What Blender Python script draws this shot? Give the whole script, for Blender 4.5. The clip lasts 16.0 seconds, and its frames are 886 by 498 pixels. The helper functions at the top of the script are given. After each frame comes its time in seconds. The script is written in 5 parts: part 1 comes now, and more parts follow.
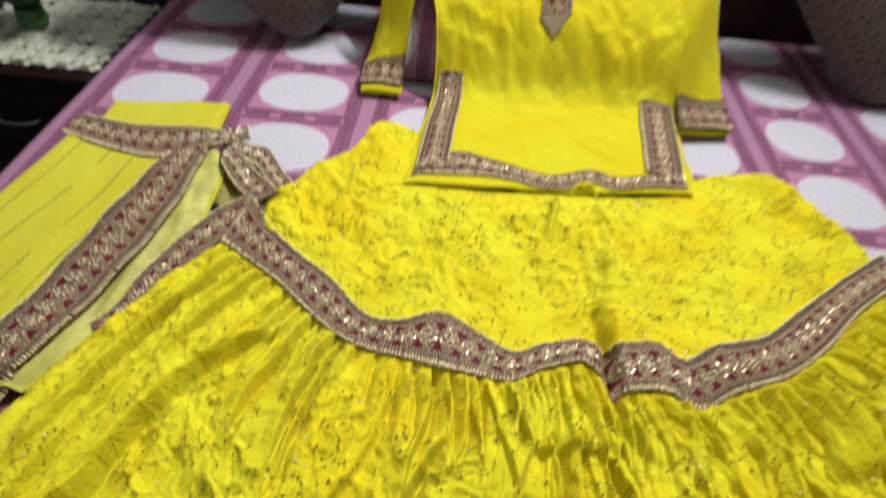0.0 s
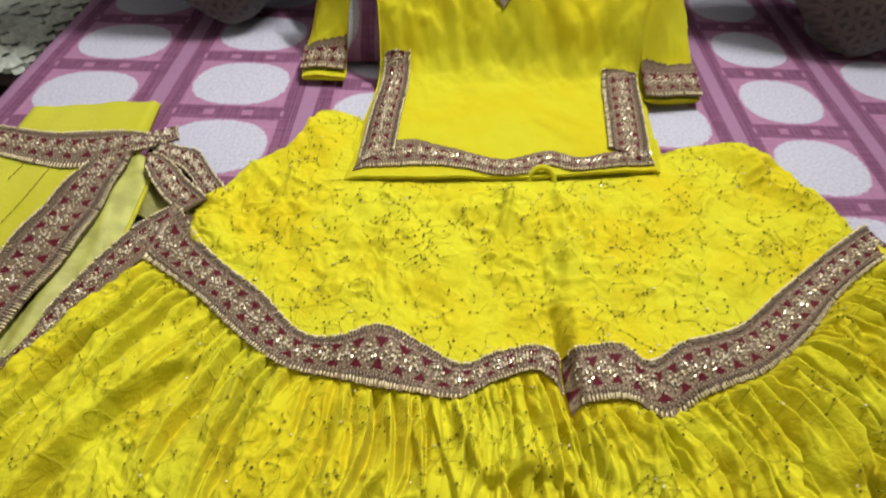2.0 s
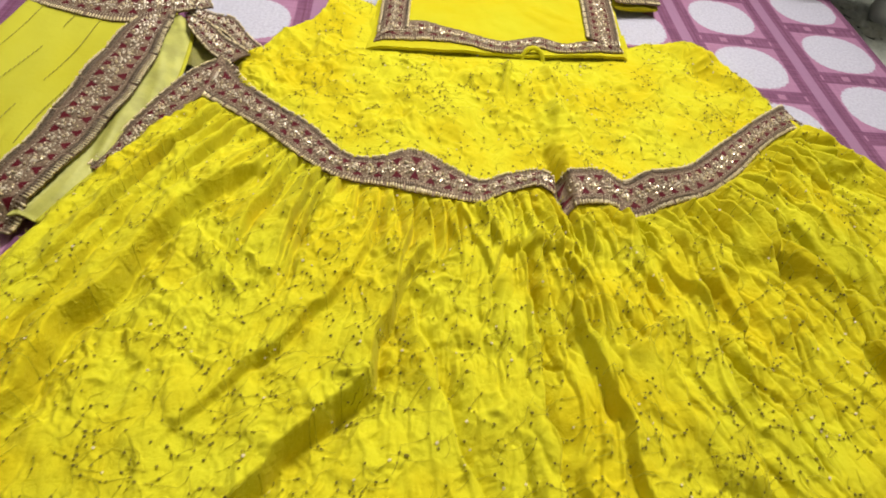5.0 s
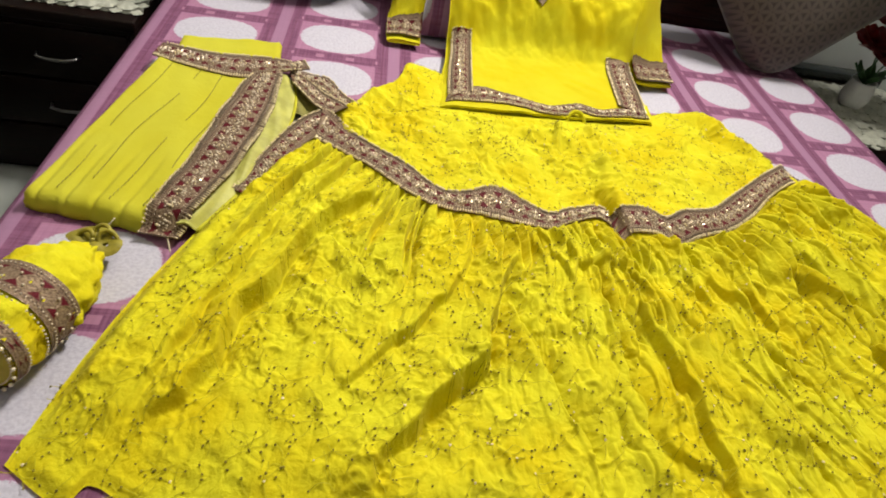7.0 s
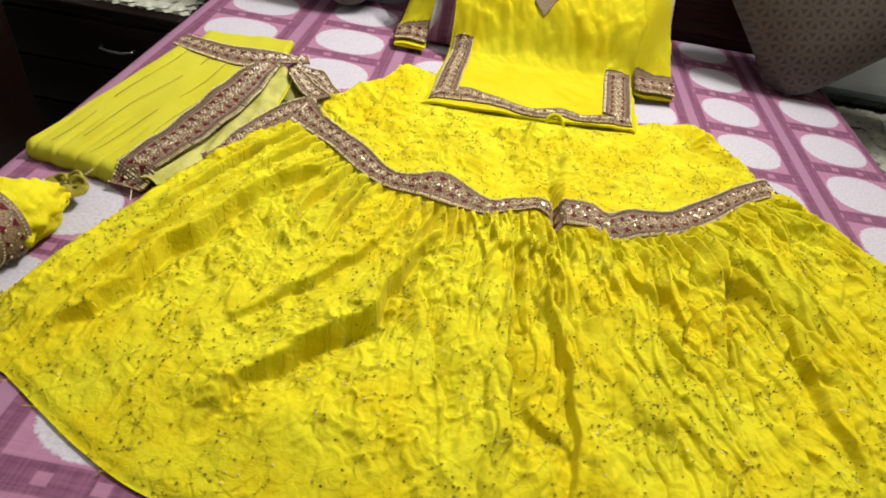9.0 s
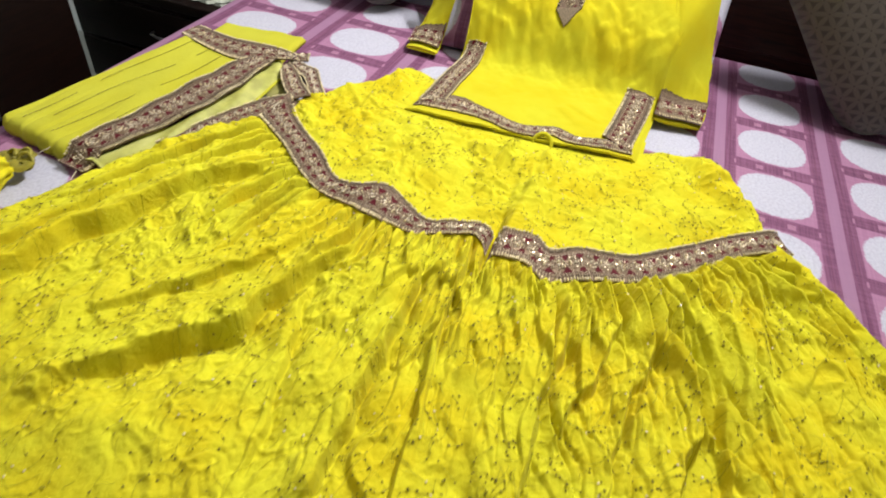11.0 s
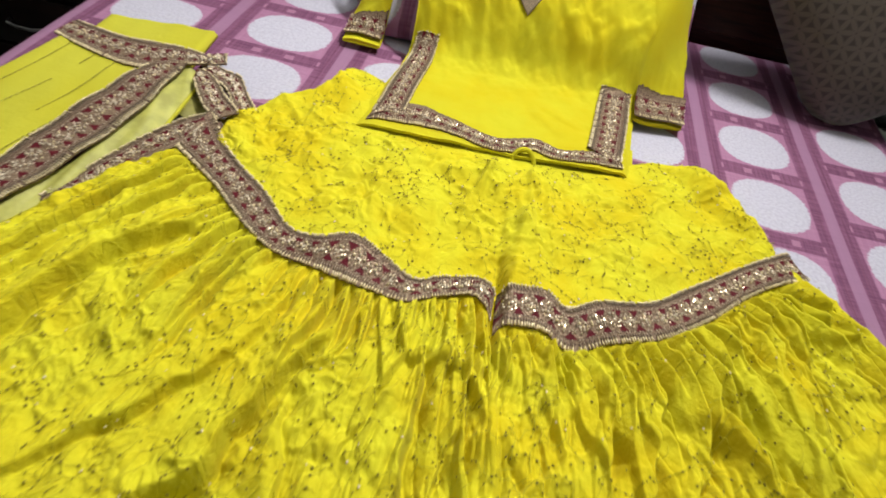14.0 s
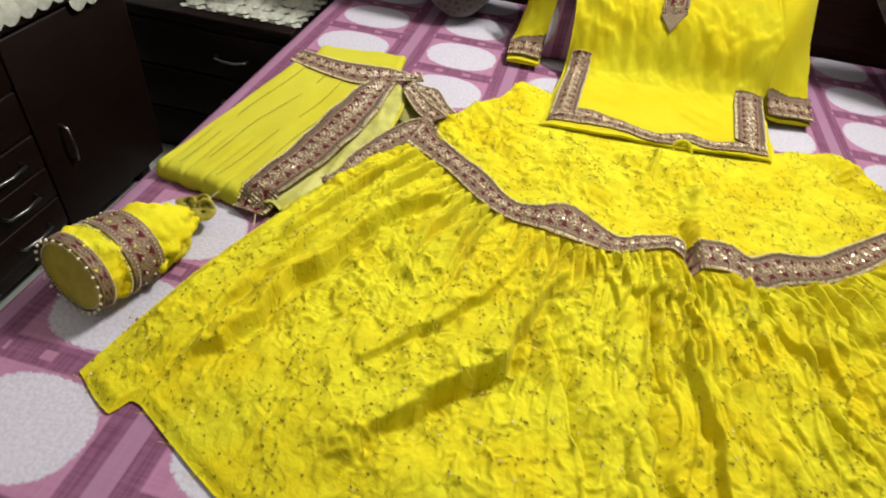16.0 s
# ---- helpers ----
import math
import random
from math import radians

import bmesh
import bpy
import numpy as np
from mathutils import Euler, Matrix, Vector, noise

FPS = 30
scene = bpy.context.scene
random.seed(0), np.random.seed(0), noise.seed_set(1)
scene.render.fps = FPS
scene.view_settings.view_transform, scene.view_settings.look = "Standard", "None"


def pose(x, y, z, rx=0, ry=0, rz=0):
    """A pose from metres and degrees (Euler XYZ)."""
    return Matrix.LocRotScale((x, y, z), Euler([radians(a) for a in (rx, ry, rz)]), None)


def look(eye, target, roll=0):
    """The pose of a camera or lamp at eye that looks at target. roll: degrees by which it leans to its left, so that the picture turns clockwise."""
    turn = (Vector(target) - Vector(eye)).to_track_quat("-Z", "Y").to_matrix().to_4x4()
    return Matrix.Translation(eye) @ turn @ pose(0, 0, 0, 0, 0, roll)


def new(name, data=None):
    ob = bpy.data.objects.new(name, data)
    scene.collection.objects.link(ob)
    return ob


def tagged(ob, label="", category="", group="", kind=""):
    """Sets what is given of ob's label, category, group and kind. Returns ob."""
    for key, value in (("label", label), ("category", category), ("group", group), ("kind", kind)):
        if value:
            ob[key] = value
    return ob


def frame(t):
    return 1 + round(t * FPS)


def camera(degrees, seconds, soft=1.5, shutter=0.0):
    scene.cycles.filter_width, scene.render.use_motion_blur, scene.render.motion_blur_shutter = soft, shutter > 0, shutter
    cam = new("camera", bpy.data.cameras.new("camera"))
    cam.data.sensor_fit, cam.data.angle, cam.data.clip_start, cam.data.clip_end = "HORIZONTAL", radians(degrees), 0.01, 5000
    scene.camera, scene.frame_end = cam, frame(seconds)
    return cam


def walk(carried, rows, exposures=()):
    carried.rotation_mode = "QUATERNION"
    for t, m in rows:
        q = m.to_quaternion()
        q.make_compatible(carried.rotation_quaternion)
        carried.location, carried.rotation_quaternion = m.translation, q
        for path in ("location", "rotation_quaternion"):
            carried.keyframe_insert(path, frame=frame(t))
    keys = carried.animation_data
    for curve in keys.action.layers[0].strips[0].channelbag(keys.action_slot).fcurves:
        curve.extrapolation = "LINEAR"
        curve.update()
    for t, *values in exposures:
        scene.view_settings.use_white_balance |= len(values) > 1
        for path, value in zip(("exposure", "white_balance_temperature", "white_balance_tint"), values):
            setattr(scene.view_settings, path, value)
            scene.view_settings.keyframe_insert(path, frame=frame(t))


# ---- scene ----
cam = camera(71.6, 16.0, soft=1.8, shutter=0.5)
BED = 0.55  # height of the made bed
METRES, EYE, TILT, LEAN, TURN = 2.64, BED + 0.641, -44.14, -3.31, 4.28
ROWS = [
    (0.0, 0.0, 0.0, 0.0, 0.0, 0.0, -0.0),
    (0.5, 0.0124, 0.0403, 0.0052, 3.29, -8.63, 0.99),
    (1.0, 0.017, 0.0469, 0.0082, 2.59, -8.87, 2.32),
    (1.5, 0.0222, 0.0411, 0.0112, 0.77, -6.51, 3.22),
    (2.0, 0.0274, 0.0283, 0.0128, -0.3, -2.54, 3.7),
    (2.5, 0.0283, 0.0083, 0.0092, -1.16, 2.18, 3.65),
    (3.0, 0.0234, -0.0261, -0.0058, -2.08, 3.72, 3.0),
    (3.5, 0.0132, -0.0277, -0.0184, -3.03, 1.98, 2.14),
    (4.0, 0.001, -0.0336, -0.0276, -4.35, -0.78, 1.49),
    (4.5, -0.0083, -0.0353, -0.0371, -5.29, -3.32, 1.09),
    (5.0, -0.025, -0.0407, -0.0487, -6.57, -6.19, 1.59),
    (7.5, -0.1045, -0.1084, -0.0841, -9.0, 1.83, -0.43),
    (8.0, -0.0766, -0.1173, -0.0967, -7.14, 2.47, -3.98),
    (8.5, -0.0385, -0.1248, -0.1034, -4.15, 3.04, -4.43),
    (11.0, 0.1172, -0.0871, -0.0758, 10.25, 1.76, -12.66),
    (11.5, 0.0936, -0.0521, -0.0318, 7.37, 6.53, -4.16),
    (12.0, 0.0666, 0.0068, -0.0086, 5.07, -4.64, -3.81),
    (12.5, 0.0556, 0.0308, 0.0043, 2.46, -5.4, -5.57),
    (13.0, 0.0504, 0.0371, 0.0065, 2.67, -5.49, -6.65),
    (13.5, 0.0545, 0.0151, -0.0005, 1.43, -3.14, -6.95),
    (14.0, 0.0521, -0.0258, -0.027, 1.34, -0.76, -8.57),
    (14.5, 0.0485, -0.0798, -0.0669, 1.42, 2.3, -8.09),
    (15.0, 0.0375, -0.1146, -0.1006, 4.37, 2.42, -6.67),
    (15.5, 0.0034, -0.1195, -0.0959, 6.88, 1.48, -6.66),
    (16.0, -0.0346, -0.1107, -0.0844, 5.86, 1.93, -8.0),
]
walk(cam, [(t, pose(0.756, -0.085, EYE, TILT, LEAN, TURN) @ pose(METRES * x, METRES * y, METRES * z, 90 + pitch, roll, yaw)) for t, x, y, z, yaw, pitch, roll in ROWS if t < 11.1]
     + [(11.2, look((1.054, -0.307, 1.249), (0.744, 1.191, -0.039), 7.2)), (11.4, look((1.034, -0.262, 1.240), (0.752, 1.339, 0.075), 3.4))]
     + [(t, pose(0.756, -0.085, EYE, TILT, LEAN, TURN) @ pose(METRES * x, METRES * y, METRES * z, 90 + pitch, roll, yaw)) for t, x, y, z, yaw, pitch, roll in ROWS if 11.1 < t < 11.6]
     + [(11.7, look((0.964, -0.137, 1.214), (0.666, 1.257, -0.189), 1.8))]
     + [(t, pose(0.756, -0.085, EYE, TILT, LEAN, TURN) @ pose(METRES * x, METRES * y, METRES * z, 90 + pitch, roll, yaw)) for t, x, y, z, yaw, pitch, roll in ROWS if t > 11.6],
     exposures=((0.0, -0.48, 6500, 9), (0.6, -0.64, 6380, 9), (1.6, -0.65, 6300, 9), (3.0, -0.41, 6300, 9), (5.0, -0.42, 6650, 10), (7.5, -0.29, 7000, 10), (8.6, -0.26, 6980, 10), (11.0, -0.26, 6300, 9), (11.6, -0.36, 6200, 8), (12.4, -0.58, 6320, 9), (13.5, -0.57, 6330, 9), (14.5, -0.34, 6450, 10), (15.5, -0.28, 6620, 10), (16.0, -0.28, 6760, 10)))

# ---------------------------------------------------------------- light
world = bpy.data.worlds.new("room_world")
scene.world = world
world.use_nodes = True
world.node_tree.nodes["Background"].inputs[0].default_value = (0.8, 0.85, 1.0, 1)
world.node_tree.nodes["Background"].inputs[1].default_value = 0.05


# the tube lamp high on the wall over the headboard
lamp = bpy.data.lights.new("tube_lamp", "AREA")
lamp.shape, lamp.size, lamp.size_y = "RECTANGLE", 0.5, 0.08
lamp.energy, lamp.color = 87, (1.0, 0.97, 0.92)
new("tube_lamp", lamp).matrix_world = look((1.42, 1.30, 2.46), (-1.10, -0.25, BED))

# ---------------------------------------------------------------- small tools
V = Vector


def nodes_of(name, rough=0.8, metal=0.0):
    m = bpy.data.materials.new(name)
    m.use_nodes = True
    t = m.node_tree
    b = t.nodes["Principled BSDF"]
    b.inputs["Roughness"].default_value = rough
    b.inputs["Metallic"].default_value = metal
    return m, t, b


def put(t, sock, value):
    if isinstance(value, bpy.types.NodeSocket):
        t.links.new(value, sock)
    else:
        sock.default_value = value


def calc(t, op, a, b=None, c=None):
    n = t.nodes.new("ShaderNodeMath")
    n.operation = op
    for i, v in enumerate((a, b, c)):
        if v is not None:
            put(t, n.inputs[i], v)
    return n.outputs[0]


def blend(t, fac, a, b, mode="MIX"):
    n = t.nodes.new("ShaderNodeMix")
    n.data_type, n.blend_type = "RGBA", mode
    put(t, n.inputs[0], fac)
    put(t, n.inputs[6], a if isinstance(a, bpy.types.NodeSocket) else (*a, 1))
    put(t, n.inputs[7], b if isinstance(b, bpy.types.NodeSocket) else (*b, 1))
    return n.outputs[2]


def ramp(t, fac, lo, hi):
    n = t.nodes.new("ShaderNodeMapRange")
    n.interpolation_type = "SMOOTHSTEP"
    put(t, n.inputs[0], fac)
    n.inputs[1].default_value, n.inputs[2].default_value = lo, hi
    return n.outputs[0]


def noise_tex(t, coord, scale, detail=3, rough=0.55, distort=0.0):
    n = t.nodes.new("ShaderNodeTexNoise")
    t.links.new(coord, n.inputs["Vector"])
    n.inputs["Scale"].default_value, n.inputs["Detail"].default_value = scale, detail
    n.inputs["Roughness"].default_value, n.inputs["Distortion"].default_value = rough, distort
    return n


def bump(t, b, height, strength, dist):
    n = t.nodes.new("ShaderNodeBump")
    t.links.new(height, n.inputs["Height"])
    n.inputs["Strength"].default_value, n.inputs["Distance"].default_value = strength, dist
    t.links.new(n.outputs[0], b.inputs["Normal"])


def coords(t):
    return t.nodes.new("ShaderNodeTexCoord")


def smooth01(a, lo, hi):
    s = np.clip((a - lo) / (hi - lo), 0, 1)
    return s * s * (3 - 2 * s)


def spline(pts, s):
    """Catmull-Rom through pts, at parameters s in 0..1 by chord length."""
    p = np.array(pts, float)
    d = np.r_[0, np.cumsum(np.linalg.norm(np.diff(p, axis=0), axis=1))]
    d /= d[-1]
    m = np.gradient(p, d, axis=0)
    s = np.clip(np.asarray(s, float), 0, 1)
    i = np.clip(np.searchsorted(d, s, side="right") - 1, 0, len(d) - 2)
    h = (d[i + 1] - d[i])[:, None]
    q = ((s - d[i]) / (d[i + 1] - d[i]))[:, None]
    return (2 * q**3 - 3 * q**2 + 1) * p[i] + (q**3 - 2 * q**2 + q) * h * m[i] + (3 * q**2 - 2 * q**3) * p[i + 1] + (q**3 - q**2) * h * m[i + 1]


MIX = np.random.default_rng(21).permutation(512)


def dice(a, b, seed):
    """A whole number of 0..511 for each cell of a lattice."""
    return MIX[(MIX[(MIX[int(seed * 10) % 512] + a) % 512] + b) % 512]


def perlin(x, y, seed):
    """Gradient noise over arrays, about -1..1."""
    i, j = np.floor(x).astype(int), np.floor(y).astype(int)
    fx, fy = x - i, y - j
    ux, uy = fx**3 * (fx * (6 * fx - 15) + 10), fy**3 * (fy * (6 * fy - 15) + 10)

    def corner(a, b):
        w = dice(i + a, j + b, seed) * (2 * math.pi / 512)
        return np.cos(w) * (fx - a) + np.sin(w) * (fy - b)

    low = corner(0, 0) * (1 - ux) + corner(1, 0) * ux
    high = corner(0, 1) * (1 - ux) + corner(1, 1) * ux
    return 1.4 * (low * (1 - uy) + high * uy)


def fbm(x, y, sx, sy, seed=0.0, octaves=3):
    """Fractal noise over arrays, about -1..1."""
    x, y = np.broadcast_arrays(np.asarray(x, float), np.asarray(y, float))
    return sum(perlin(x * sx * 2.1**k, y * sy * 2.1**k, seed + 1.7 * k) * 0.52**k for k in range(octaves))


def thing(name, label, category, at=(0, 0, BED), group="", kind=""):
    ob = new(name)
    ob.location = at
    ob.empty_display_size = 0.05
    return tagged(ob, label, category, group, kind)


def mesh_object(name, verts, faces, material, parent=None, label="", uv=None, smooth=True, kind=""):
    me = bpy.data.meshes.new(name)
    me.from_pydata(np.asarray(verts, float).tolist(), [], faces)
    if uv is not None:
        lay = me.uv_layers.new(name="UVMap")
        idx = np.empty(len(me.loops), dtype=np.int32)
        me.loops.foreach_get("vertex_index", idx)
        lay.data.foreach_set("uv", np.asarray(uv, dtype=np.float32)[idx].ravel())
    if smooth:
        me.polygons.foreach_set("use_smooth", np.ones(len(me.polygons), dtype=bool))
    me.materials.append(material)
    me.update()
    ob = new(name, me)
    if parent:
        ob.parent = parent
    return tagged(ob, label, kind=kind)


def grid_faces(nu, nv, wrap=False):
    f = []
    for i in range(nu if wrap else nu - 1):
        for j in range(nv - 1):
            a, b = i * nv + j, ((i + 1) % nu) * nv + j
            f.append((a, b, b + 1, a + 1))
    return f


def part(name, bm, material, parent, label="", smooth=True, kind=""):
    me = bpy.data.meshes.new(name)
    bmesh.ops.recalc_face_normals(bm, faces=bm.faces)
    bm.to_mesh(me)
    bm.free()
    if smooth:
        me.polygons.foreach_set("use_smooth", np.ones(len(me.polygons), dtype=bool))
    me.materials.append(material)
    ob = new(name, me)
    if parent:
        ob.parent = parent
    return tagged(ob, label, kind=kind)


def box(x0, x1, y0, y1, z0, z1, edge=0.004, seg=2, m=None):
    bm = bmesh.new()
    bmesh.ops.create_cube(bm, size=1)
    for v in bm.verts:
        v.co = V(((x0 + x1) / 2 + v.co.x * (x1 - x0), (y0 + y1) / 2 + v.co.y * (y1 - y0), (z0 + z1) / 2 + v.co.z * (z1 - z0)))
    if edge:
        bmesh.ops.bevel(bm, geom=bm.edges[:], offset=edge, segments=seg, profile=0.5, affect="EDGES")
    if m:
        bmesh.ops.transform(bm, matrix=m, verts=bm.verts)
    return bm


def tube(points, radius, sides=8):
    """A bmesh tube along points; radius is a number or one per point."""
    bm = bmesh.new()
    rings = []
    pts = [V(p) for p in points]
    for i, p in enumerate(pts):
        d = (pts[min(i + 1, len(pts) - 1)] - pts[max(i - 1, 0)]).normalized()
        a = d.orthogonal().normalized() if not rings else (ref - d * ref.dot(d)).normalized()
        ref = a
        b = d.cross(a)
        r = radius[i] if isinstance(radius, (list, tuple)) else radius
        rings.append([bm.verts.new(p + (a * math.cos(w) + b * math.sin(w)) * r) for w in (2 * math.pi * k / sides for k in range(sides))])
    for r0, r1 in zip(rings, rings[1:]):
        for k in range(sides):
            bm.faces.new((r0[k], r0[(k + 1) % sides], r1[(k + 1) % sides], r1[k]))
    bm.faces.new(rings[0][::-1])
    bm.faces.new(rings[-1])
    return bm


class Field:
    """Heights of a surface over the plan, from its points."""

    def __init__(self, pts, cell):
        p = np.asarray(pts, float)
        self.lo, self.cell = p[:, :2].min(0) - 6 * cell, cell
        n = np.ceil((p[:, :2].max(0) + 6 * cell - self.lo) / cell).astype(int) + 1
        self.z = np.full(n, -9.0)
        k = np.round((p[:, :2] - self.lo) / cell).astype(int)
        np.maximum.at(self.z, (k[:, 0], k[:, 1]), p[:, 2])
        for _ in range(2):
            q = np.pad(self.z, 1, constant_values=-9.0)
            near = np.max([q[a:a + n[0], b:b + n[1]] for a in range(3) for b in range(3)], axis=0)
            self.z = np.where(self.z < -5, near, self.z)

    def __call__(self, x, y, empty=0.0):
        k = np.clip(np.round((np.stack((np.asarray(x, float), np.asarray(y, float)), -1) - self.lo) / self.cell).astype(int), 0, np.array(self.z.shape) - 1)
        z = self.z[k[..., 0], k[..., 1]]
        return np.where(z < -5, empty, z)


class Bits:
    """Many small beads, bars and discs gathered into one mesh."""

    def __init__(self):
        self.v, self.f = [], []
        bm = bmesh.new()
        bmesh.ops.create_icosphere(bm, subdivisions=1, radius=1)
        self.bv = np.array([v.co[:] for v in bm.verts])
        self.bf = [[v.index for v in f.verts] for f in bm.faces]
        bm.free()

    def bead(self, p, r, squash=1.0, axis=None):
        k = len(self.v)
        q = self.bv * r
        if axis is not None:
            n = np.asarray(axis, float)
            n = n / np.linalg.norm(n)
            q = q - np.outer(q @ n, n) * (1 - squash)
        self.v.extend(q + np.asarray(p))
        self.f.extend([[i + k for i in f] for f in self.bf])

    def bar(self, a, b, r):
        k = len(self.v)
        a, b = np.asarray(a, float), np.asarray(b, float)
        d = b - a
        d = d / np.linalg.norm(d)
        s = np.cross(d, (0, 0, 1))
        s = s / np.linalg.norm(s)
        n = np.cross(s, d)
        for c, q in ((a, 0.7), (b, 1.0)):
            for o in (s, n, -s, -n):
                self.v.append(c + o * r * q)
        self.f += [[k, k + 1, k + 5, k + 4], [k + 1, k + 2, k + 6, k + 5], [k + 2, k + 3, k + 7, k + 6], [k + 3, k, k + 4, k + 7], [k + 3, k + 2, k + 1, k], [k + 4, k + 5, k + 6, k + 7]]

    def disc(self, p, n, r, thick=0.0006, sides=6):
        k = len(self.v)
        n = np.asarray(n, float)
        n = n / np.linalg.norm(n)
        a = np.cross(n, (0.3, 0.9, 0.1))
        a = a / np.linalg.norm(a)
        b = np.cross(n, a)
        p = np.asarray(p, float)
        for w in np.arange(sides) * 2 * math.pi / sides:
            self.v.append(p + (a * math.cos(w) + b * math.sin(w)) * r)
        for w in np.arange(sides) * 2 * math.pi / sides:
            self.v.append(p + (a * math.cos(w) + b * math.sin(w)) * r * 0.75 + n * thick)
        self.f.append([k + sides + i for i in range(sides)])
        self.f += [[k + i, k + (i + 1) % sides, k + sides + (i + 1) % sides, k + sides + i] for i in range(sides)]

    def ribbon(self, pts, width):
        """A flat thread lying along pts."""
        p = np.asarray(pts, float)
        d = np.gradient(p[:, :2], axis=0)
        d /= np.linalg.norm(d, axis=1)[:, None] + 1e-9
        s = np.stack((-d[:, 1], d[:, 0], np.zeros(len(d))), 1) * width / 2
        k = len(self.v)
        for q, o in zip(p, s):
            self.v += [q + o, q - o]
        self.f += [[k + 2 * i, k + 2 * i + 1, k + 2 * i + 3, k + 2 * i + 2] for i in range(len(p) - 1)]

    def done(self, name, material, parent, label="", smooth=True):
        return mesh_object(name, self.v, self.f, material, parent, label, smooth=smooth, kind="stuff")


# ---------------------------------------------------------------- materials
def yellow_cloth(name, base, deep, relief, through_light=0.07):
    m, t, b = nodes_of(name, 0.9)
    c = coords(t).outputs["Object"]
    tone = noise_tex(t, c, 9, 3).outputs[0]
    col = blend(t, ramp(t, tone, 0.3, 0.75), base, deep)
    weave = noise_tex(t, c, 900, 1).outputs[0]
    col = blend(t, calc(t, "MULTIPLY", weave, 0.16), col, deep)
    hgt = calc(t, "ADD", calc(t, "MULTIPLY", noise_tex(t, c, 170, 3).outputs[0], 0.35), noise_tex(t, c, 52, 3, 0.6, 0.5).outputs[0])
    put(t, b.inputs["Base Color"], col)
    b.inputs["Sheen Weight"].default_value = 0.02
    b.inputs["Sheen Roughness"].default_value = 0.5
    b.inputs["Specular IOR Level"].default_value = 0.12
    bump(t, b, hgt, relief, 0.0045)
    # thin cotton lets warm light through
    glow = t.nodes.new("ShaderNodeBsdfTranslucent")
    glow.inputs[0].default_value = (0.92, 0.76, 0.010, 1)
    mixer = t.nodes.new("ShaderNodeMixShader")
    mixer.inputs[0].default_value = through_light
    t.links.new(b.outputs[0], mixer.inputs[1])
    t.links.new(glow.outputs[0], mixer.inputs[2])
    t.links.new(mixer.outputs[0], [n for n in t.nodes if n.type == "OUTPUT_MATERIAL"][0].inputs[0])
    return m


def plain(name, colour, rough=0.6, metal=0.0, vary=0.25, scale=30, bumps=0.0, other=None):
    m, t, b = nodes_of(name, rough, metal)
    c = coords(t).outputs["Object"]
    n = noise_tex(t, c, scale, 4).outputs[0]
    dark = other or tuple(x * (1 - vary) for x in colour)
    put(t, b.inputs["Base Color"], blend(t, ramp(t, n, 0.3, 0.7), colour, dark))
    put(t, b.inputs["Roughness"], calc(t, "ADD", rough - 0.08, calc(t, "MULTIPLY", n, 0.16)))
    if bumps:
        bump(t, b, noise_tex(t, c, scale * 8, 3).outputs[0], bumps, 0.002)
    return m


def wood_mat(name, dark, light, rough=0.3):
    m, t, b = nodes_of(name, rough)
    c = coords(t).outputs["Object"]
    mp = t.nodes.new("ShaderNodeMapping")
    t.links.new(c, mp.inputs[0])
    mp.inputs["Scale"].default_value = (2, 2, 22)
    g = noise_tex(t, mp.outputs[0], 6, 5, 0.6, 0.6).outputs[0]
    put(t, b.inputs["Base Color"], blend(t, ramp(t, g, 0.3, 0.7), dark, light))
    put(t, b.inputs["Roughness"], calc(t, "ADD", rough, calc(t, "MULTIPLY", noise_tex(t, c, 14, 3).outputs[0], 0.2)))
    b.inputs["Specular IOR Level"].default_value = 0.16
    bump(t, b, g, 0.1, 0.001)
    return m


